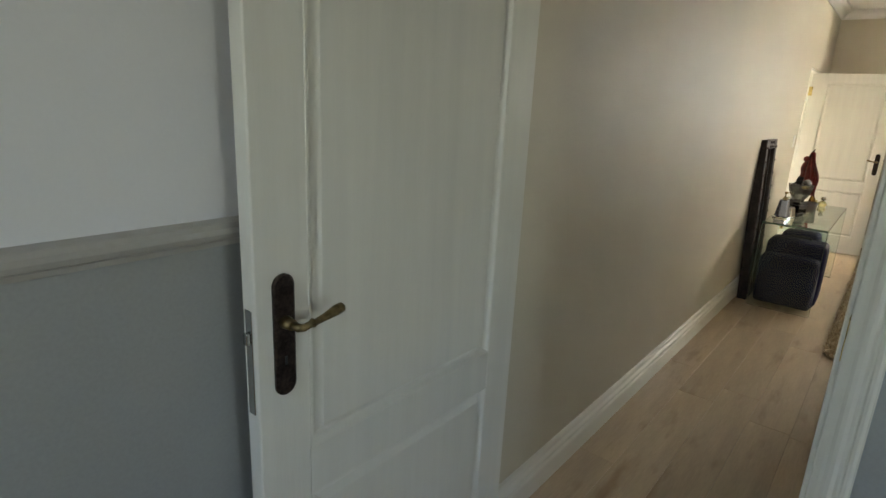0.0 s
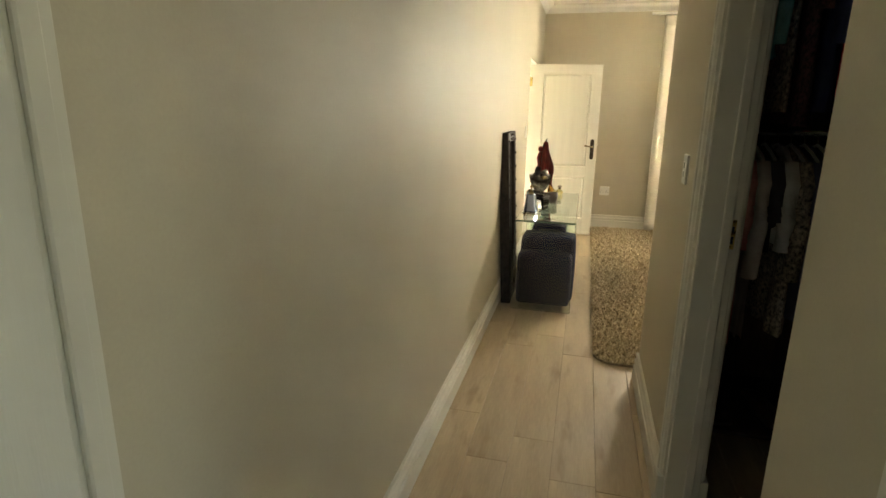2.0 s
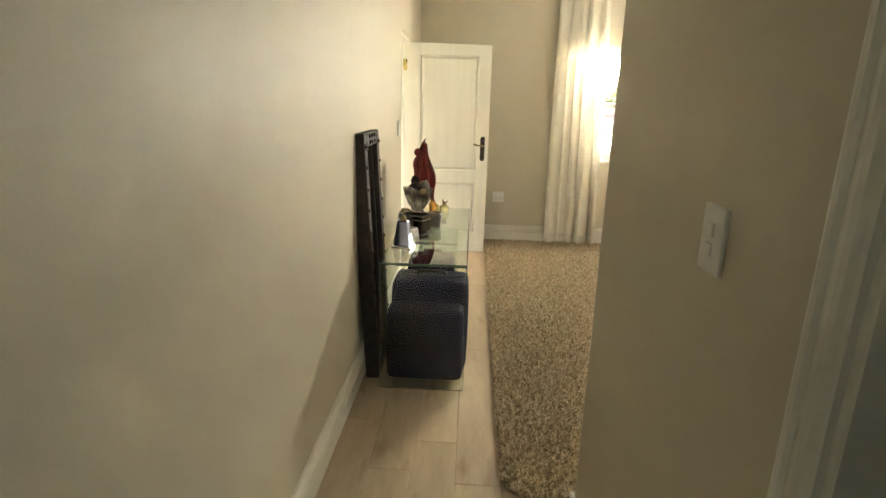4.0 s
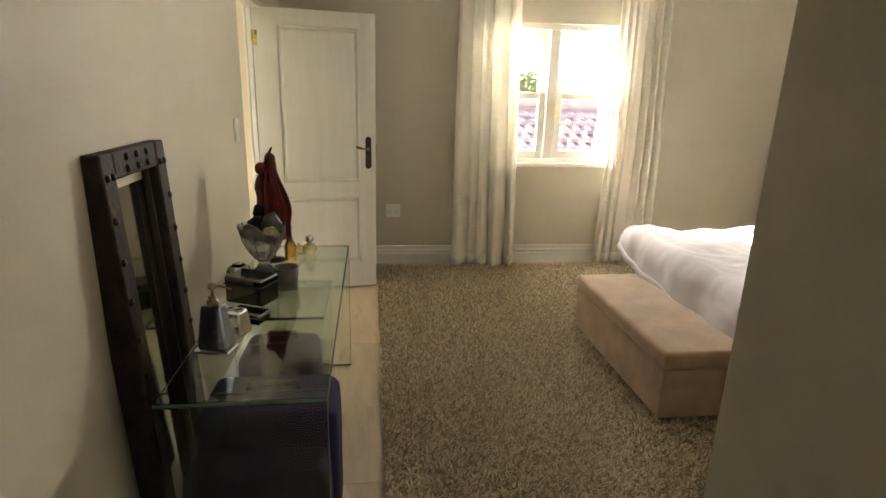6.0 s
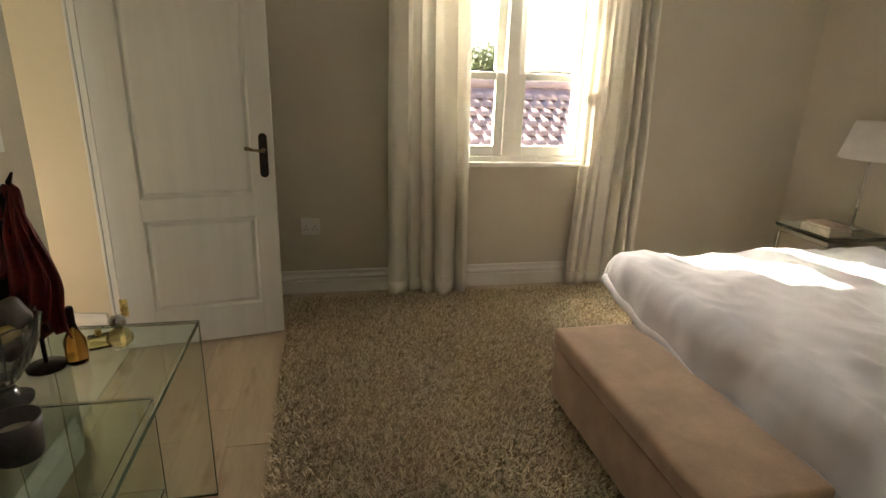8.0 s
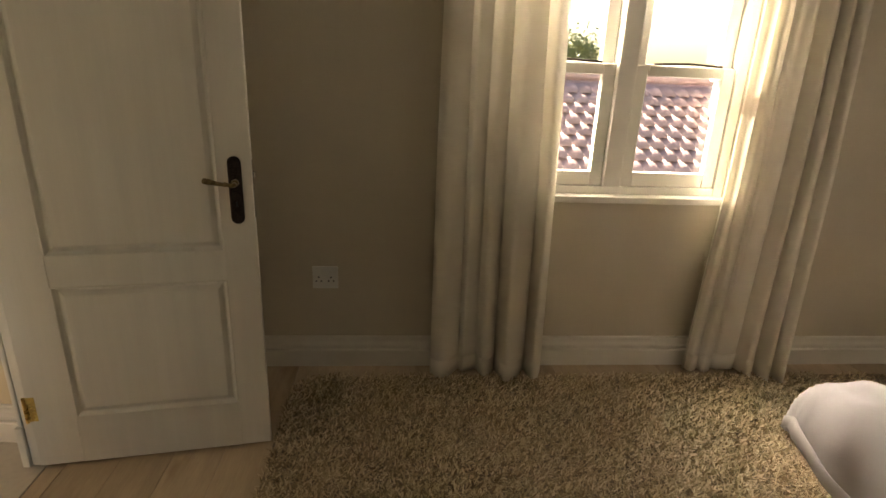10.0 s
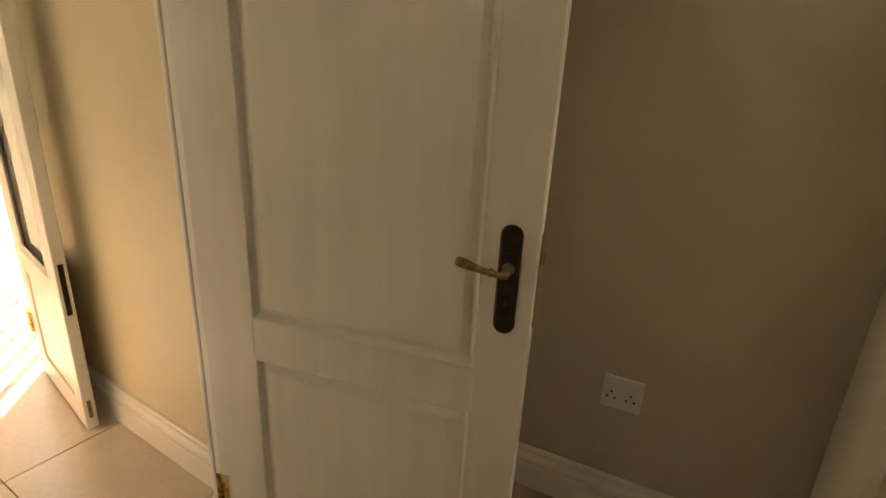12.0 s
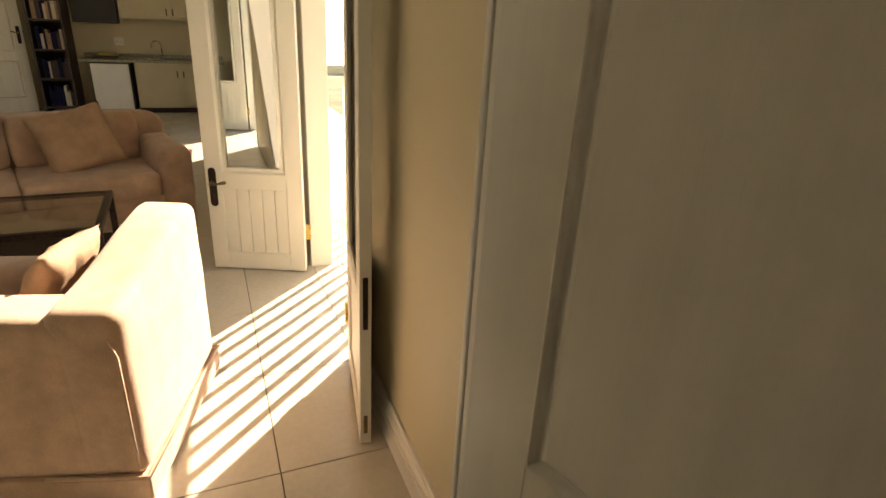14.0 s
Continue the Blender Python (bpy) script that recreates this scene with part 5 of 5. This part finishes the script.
def sofa(label, m, L, D=0.86, H=0.79, cushions=2):
    """Back along x from 0 to L at y = 0, seat towards +y."""
    th = thing("sofa", label, "sofa", m, "living room sofas")
    part("base", soft_box((0.03, 0.02, 0.05), (L - 0.03, D - 0.04, 0.30), 0.02, 0.004, 8, 1), SOFA, th, "", True)
    part("hem_band", box((-0.004, -0.006, 0.125), (L + 0.004, 0.0, 0.14), 0.002, 1), SOFA, th)
    part("skirt", soft_box((0.004, -0.004, 0.02), (L - 0.012, D - 0.02, 0.13), 0.012, 0.004, 8, 7), SOFA, th, "pleated valance round the base", True)
    aw = 0.2 if L > 1 else 0.15
    b = soft_box((0.006, 0.0, 0.06), (L - 0.006, 0.23, H), 0.085, 0.006, 12, 2)
    for v in b.verts:
        d = min(v.co.x, L - v.co.x)
        v.co.z -= 0.05 * max(0.0, 1 - d / 0.22) ** 2 * max(0.0, (v.co.z - 0.2) / (H - 0.2))
    part("backrest", b, SOFA, th, "", True)
    for x in (0.0, L - aw):
        part("arm", soft_box((x - 0.01, 0.06, 0.06), (x + aw + 0.01, D - 0.01, 0.62), 0.07, 0.008, 12, int(x * 9)), SOFA, th, "rounded arm", True)
        xe = x - 0.012 if x == 0 else x + aw + 0.012
        part("piping", tube([(xe, D - 0.08, 0.10), (xe, D - 0.085, 0.45), (xe, D - 0.12, 0.54), (xe, 0.40, 0.552), (xe, 0.12, 0.56)], 0.004, 6), SOFA, th, "stitched piping along the arm", True)
    w = (L - 2 * aw - 0.02) / cushions
    for k in range(cushions):
        part("seat_cushion", soft_box((aw + 0.01 + k * w + 0.004, 0.20, 0.30), (aw + 0.01 + (k + 1) * w - 0.004, D, 0.46), 0.04, 0.012, 6, k), SOFA, th, "", True)
        part("back_cushion", soft_box((aw + 0.02 + k * w + 0.004, 0.19, 0.46), (aw + (k + 1) * w - 0.004, 0.34, 0.80 if L > 1 else 0.68), 0.05, 0.014, 6, k + 5), SOFA, th, "", True)
    return th


def armchair():
    """Back along x at y = 0, its top rising from one arm; the seat lies towards +y."""
    th = thing("armchair", "tan woven armchair, its sloping back in full sun", "armchair", pose(-1.800, 7.225, 0, 0, 0, 156.5))
    L, D = 0.76, 0.86
    b = soft_box((0.0, 0.0, 0.10), (L, 0.21, 0.78), 0.05, 0.008, 14, 2)
    for v in b.verts:
        f = min(1.0, max(0.0, v.co.x / L))
        v.co.z = 0.10 + (v.co.z - 0.10) * (0.87 + 0.16 * f * f * (3 - 2 * f))
        v.co.y += 0.03 * max(0.0, v.co.z - 0.3) ** 2
    part("backrest", b, SOFA, th, "", True)
    b = soft_box((-0.004, 0.14, 0.10), (0.215, D, 0.665), 0.05, 0.008, 14, 5)
    for v in b.verts:
        v.co.z -= 0.05 * max(0.0, (v.co.y - 0.2) / D) ** 2 * max(0.0, v.co.z - 0.2)
    part("arm", b, SOFA, th, "rounded arm", True)
    part("arm", soft_box((L - 0.19, 0.16, 0.10), (L, D, 0.56), 0.06, 0.01, 10, 8), SOFA, th, "rounded arm", True)
    part("seat_cushion", soft_box((0.21, 0.20, 0.28), (L - 0.20, D - 0.02, 0.46), 0.04, 0.012, 8, 3), SOFA, th, "", True)
    part("base", soft_box((0.02, 0.02, 0.02), (L - 0.02, D - 0.02, 0.28), 0.02, 0.004, 8, 1), SOFA, th, "", True)
    part("skirt", soft_box((-0.012, -0.014, 0.012), (L + 0.010, D + 0.008, 0.105), 0.010, 0.004, 12, 7), SOFA, th, "straight valance round the base", True)
    part("piping", tube([(-0.012, 0.3, 0.112), (-0.012, -0.012, 0.112), (L + 0.008, -0.012, 0.112), (L + 0.008, 0.3, 0.112)], 0.007, 8), SOFA, th, "corded seam above the valance", True)
    part("seam", tube([(-0.008, 0.012, 0.14), (-0.008, 0.014, 0.56), (0.004, 0.045, 0.63)], 0.0035, 6), SOFA, th, "", True)


armchair()
sofa("tan woven sofa with rounded arms facing the coffee table", pose(-5.22, 7.53, 0, 0, 0, -80), 2.0)
pillow("cushion", "tan square cushion leaning on the sofa back", pose(-4.66, 7.00, 0.655, 0, 60, 8) @ pose(0, 0, 0, 0, 0, 14), 0.45, 0.47, 0.16, PILLOW_T, 3, "cushion")
pillow("cushion", "tan square cushion on the sunlit armchair", pose(-2.38, 7.02, 0.57, 62, 0, -26), 0.36, 0.40, 0.13, PILLOW_T, 5, "cushion")


def coffee_table():
    th = thing("coffee_table", "low glass-topped metal coffee table", "coffee table", pose(-4.14, 6.05, 0, 0, 0, -4))
    part("top", box((0.03, 0.03, 0.432), (0.69, 1.10, 0.445), 0.003, 1), GLASS_EDGE, th, "glass top")
    fr = bmesh.new()
    for lo, hi in (((0, 0, 0.41), (0.72, 0.035, 0.446)), ((0, 1.095, 0.41), (0.72, 1.13, 0.446)), ((0, 0.035, 0.41), (0.035, 1.095, 0.446)), ((0.685, 0.035, 0.41), (0.72, 1.095, 0.446))):
        box(lo, hi, 0.004, 1, fr)
    part("frame", fr, IRON, th)
    part("shelf", box((0.03, 0.03, 0.16), (0.69, 1.1, 0.18), 0.003, 1), WOOD_DARK, th)
    for x in (0, 0.685):
        for y in (0, 1.095):
            part("leg", box((x, y, 0), (x + 0.035, y + 0.035, 0.41), 0.003, 1), IRON, th)


coffee_table()


# ---- kitchenette; x 9.0 is the cabinet front, y runs along it ----
def cabinet(y0, y1, z0, z1, x0, x1, doors, label):
    th = thing("cabinet", label, "cabinet", LV, "kitchen cabinets")
    part("body", box((x0 + 0.02, y0, z0), (x1, y1, z1)), CREAM, th)
    w = (y1 - y0) / doors
    for k in range(doors):
        a, b = y0 + k * w + 0.004, y0 + (k + 1) * w - 0.004
        d = part("door", box((x0, a, z0 + 0.006), (x0 + 0.018, b, z1 - 0.006), 0.003, 1), CREAM, th)
        fr = bmesh.new()
        for lo, hi in (((x0 - 0.008, a, z0 + 0.006), (x0 - 0.001, a + 0.06, z1 - 0.006)), ((x0 - 0.008, b - 0.06, z0 + 0.006), (x0 - 0.001, b, z1 - 0.006)), ((x0 - 0.008, a + 0.06, z0 + 0.006), (x0 - 0.001, b - 0.06, z0 + 0.07)), ((x0 - 0.008, a + 0.06, z1 - 0.07), (x0 - 0.001, b - 0.06, z1 - 0.006))):
            box(lo, hi, 0.002, 1, fr)
        part("frame", fr, CREAM, d)
        hy = b - 0.04 if k % 2 == 0 else a + 0.04
        hz = z1 - 0.16 if z0 < 0.5 else z0 + 0.12
        part("handle", box((x0 - 0.028, hy - 0.010, hz - 0.05), (x0 - 0.009, hy + 0.010, hz + 0.05), 0.004, 1), OLD_BRASS, d, "antique brass handle")
    return th


cabinet(0.25, 1.50, 0.08, 0.75, 9.0, 9.58, 2, "cream panelled base cabinet with brass handles")
cabinet(0.25, 1.62, 1.36, 2.15, 9.28, 9.58, 2, "cream panelled wall cabinet with brass handles")
kick = thing("kickboard", "dark recessed kickboard under the cabinets", "kickboard", LV)
part("board", box((9.05, 0.25, 0), (9.07, 1.5, 0.08)), WOOD_DARK, kick)
wt = thing("worktop", "speckled stone worktop above the fridge", "worktop", LV)
part("slab", box((8.97, 0.22, 0.752), (9.59, 2.22, 0.785), 0.004, 1), COUNTER, wt)
part("upstand", box((9.57, 0.22, 0.786), (9.595, 2.22, 0.84), 0.003, 1), COUNTER, wt)


def bar_fridge():
    th = thing("bar_fridge", "small white bar fridge under the worktop", "fridge", LV)
    part("body", box((9.04, 1.56, 0.02), (9.58, 2.10, 0.74), 0.008, 1), BLACK, th)
    part("door", box((9.0, 1.58, 0.04), (9.038, 2.08, 0.725), 0.008, 2), WHITE_MET, th, "white fridge door")


def microwave():
    th = thing("microwave", "dark built-in microwave oven above the worktop", "microwave", LV)
    part("body", box((9.25, 1.66, 1.28), (9.58, 2.24, 1.62), 0.006, 1), BLACK, th)
    part("window", box((9.243, 1.72, 1.32), (9.249, 2.20, 1.58), 0.002, 1), BLACK, th, "black glass window")


def tap():
    th = thing("kitchen_tap", "tall curved chrome kitchen tap", "tap", LV @ pose(9.42, 1.12, 0.785))
    pts = [(0, 0, 0), (0, 0, 0.2)] + [(0, 0.07 - 0.07 * math.cos(a), 0.2 + 0.07 * math.sin(a)) for a in (0.4, 0.9, 1.5, 2.1, 2.7, 3.1)]
    part("spout", tube(pts + [(0, 0.14, 0.16)], 0.011, 10), STEEL, th, "", True)
    part("base", lathe([(0, 0), (0.024, 0), (0.024, 0.03), (0.012, 0.04), (0, 0.04)], 16), STEEL, th)
    part("lever", tube([(0, -0.02, 0.05), (0, -0.07, 0.07)], 0.006, 8), STEEL, th)


def sink():
    th = thing("sink", "stainless steel inset sink in the worktop", "sink", LV)
    fr = bmesh.new()
    for lo, hi in (((9.08, 0.7, 0.786), (9.5, 0.73, 0.792)), ((9.08, 1.27, 0.786), (9.5, 1.3, 0.792)), ((9.08, 0.73, 0.786), (9.11, 1.27, 0.792)), ((9.36, 0.73, 0.786), (9.5, 1.27, 0.792))):
        box(lo, hi, 0.002, 1, fr)
    part("rim", fr, STEEL, th)
    # Flat plate, its dark colour stands in for the shaded hollow of the sink.
    part("basin_shade", box((9.11, 0.73, 0.7855), (9.36, 1.27, 0.7875)), IRON, th)


bar_fridge()
microwave()
tap()
sink()
bx = thing("bread_box", "small wooden tray with packets on the worktop", "tray", LV)
part("tray", box((9.15, 1.72, 0.786), (9.40, 2.05, 0.83), 0.006, 1), WOOD_DARK, bx)
part("packet", box((9.18, 1.75, 0.832), (9.36, 1.98, 0.87), 0.008, 2), GOLD, bx)
socket(LV @ pose(9.6, 1.72, 1.02, 0, 0, -90) @ pose(0, 0, 0, 0, 0, 0))


def bookcase():
    th = thing("bookcase", "tall dark open bookcase beside the kitchenette", "bookcase", LV)
    part("side", box((9.0, 2.32, 0), (9.55, 2.35, 2.2)), WOOD_DARK, th)
    part("side", box((9.0, 2.72, 0), (9.55, 2.75, 2.2)), WOOD_DARK, th)
    part("back", box((9.55, 2.32, 0), (9.58, 2.75, 2.2)), WOOD_DARK, th)
    for k in range(6):
        part("shelf", box((9.0, 2.35, 0.08 + 0.4 * k), (9.55, 2.72, 0.105 + 0.4 * k)), WOOD_DARK, th)
    rnd = random.Random(4)
    for k in range(4):
        y = 2.37
        while y < 2.66:
            w, h = rnd.uniform(0.02, 0.05), rnd.uniform(0.2, 0.3)
            tagged(part("book", box((9.05, y, 0.106 + 0.4 * k), (9.25, y + w, 0.106 + 0.4 * k + h), 0.002, 1), [PAPER, SUEDE, NYLON, WOOD_DARK][rnd.randrange(4)], None, "", False, LV), "upright book on the dark bookcase", "book", "books on the bookcase")
            y += w + 0.004


bookcase()
panel_door("door_5", "white panelled door standing open past the bookcase", LV @ pose(8.9, 3.6, 0.012, 0, 0, -66), 0.80)
rg = thing("small_rug", "small red rug with laid-on shadow stripes by the French door", "rug", LV)
part("weave", box((5.4, 0.75, 0.001), (6.2, 1.5, 0.012), 0.003, 1), RED, rg)
# Dark strips stand in for bands of shade that blinds cast here.
for k in range(6):
    part("shade_stripe", box((5.42 + 0.13 * k, 0.75, 0.0125), (5.46 + 0.13 * k, 1.5, 0.0145)), DARKCLOTH, rg)


# ---- planks and tiles, last ----
def planks():
    th = part("plank", box((-0.836, 7.03, -0.008), (XL - 0.003, 7.865, 0), 0.001, 1), PLANK, FLOOR)
    rnd = random.Random(3)
    pw, gap = 0.19, 0.0014
    meshes = {}
    x, row = XL, 0
    while x < XE:
        x2 = min(x + pw, XE)
        y = 1.2 - rnd.random() * 1.2
        y = -2.2 if x > 1.4 else y
        while y < YW:
            ln = 1.28
            y2 = min(y + ln, YW)
            key = (round(x2 - x, 3), round(y2 - y, 3))
            if key not in meshes:
                meshes[key] = mesh_of("plank", box((0, 0, -0.008), (key[0] - gap, key[1] - gap, 0), 0.0012, 1), PLANK)
            ob = new("plank", meshes[key])
            ob.location = (x, y, 0)
            ob.parent = FLOOR
            y = y2
        x, row = x2, row + 1


def tiles():
    p = 0.615
    me = mesh_of("tile", box((0, 0, -0.008), (p - 0.004, p - 0.004, 0), 0.0015, 1), TILE)
    base = bpy.data.objects["floor_living"]
    for i in range(0, 16):
        for j in range(-1, 10):
            if i == 0 and j > 2:
                continue
            ob = new("tile", me)
            ob.parent = base
            ob.location = (0.747 + (i - 1) * p, 0.427 + (j - 1) * p, 0)
    inv = LV.inverted()
    for j in range(-1, 3):
        y0, y1 = 0.427 + (j - 1) * p, 0.427 + j * p - 0.004
        own = bmesh.new()
        ends = []
        for y in (y0, y1):
            a = LV @ Vector((0, y, 0))
            b = LV @ Vector((1, y, 0))
            f = (-0.842 - a.x) / (b.x - a.x)
            ends.append(f)
        top = [own.verts.new(q) for q in ((ends[0], y0, 0), (0.747 - p - 0.004, y0, 0), (0.747 - p - 0.004, y1, 0), (ends[1], y1, 0))]
        if j > -1:
            f = own.faces.new(top)
            g = bmesh.ops.extrude_face_region(own, geom=[f])
            for v in g["geom"]:
                if isinstance(v, bmesh.types.BMVert):
                    v.co.z -= 0.008
            bmesh.ops.recalc_face_normals(own, faces=own.faces[:])
        ob = part("tile", own, TILE, base)


planks()
tiles()
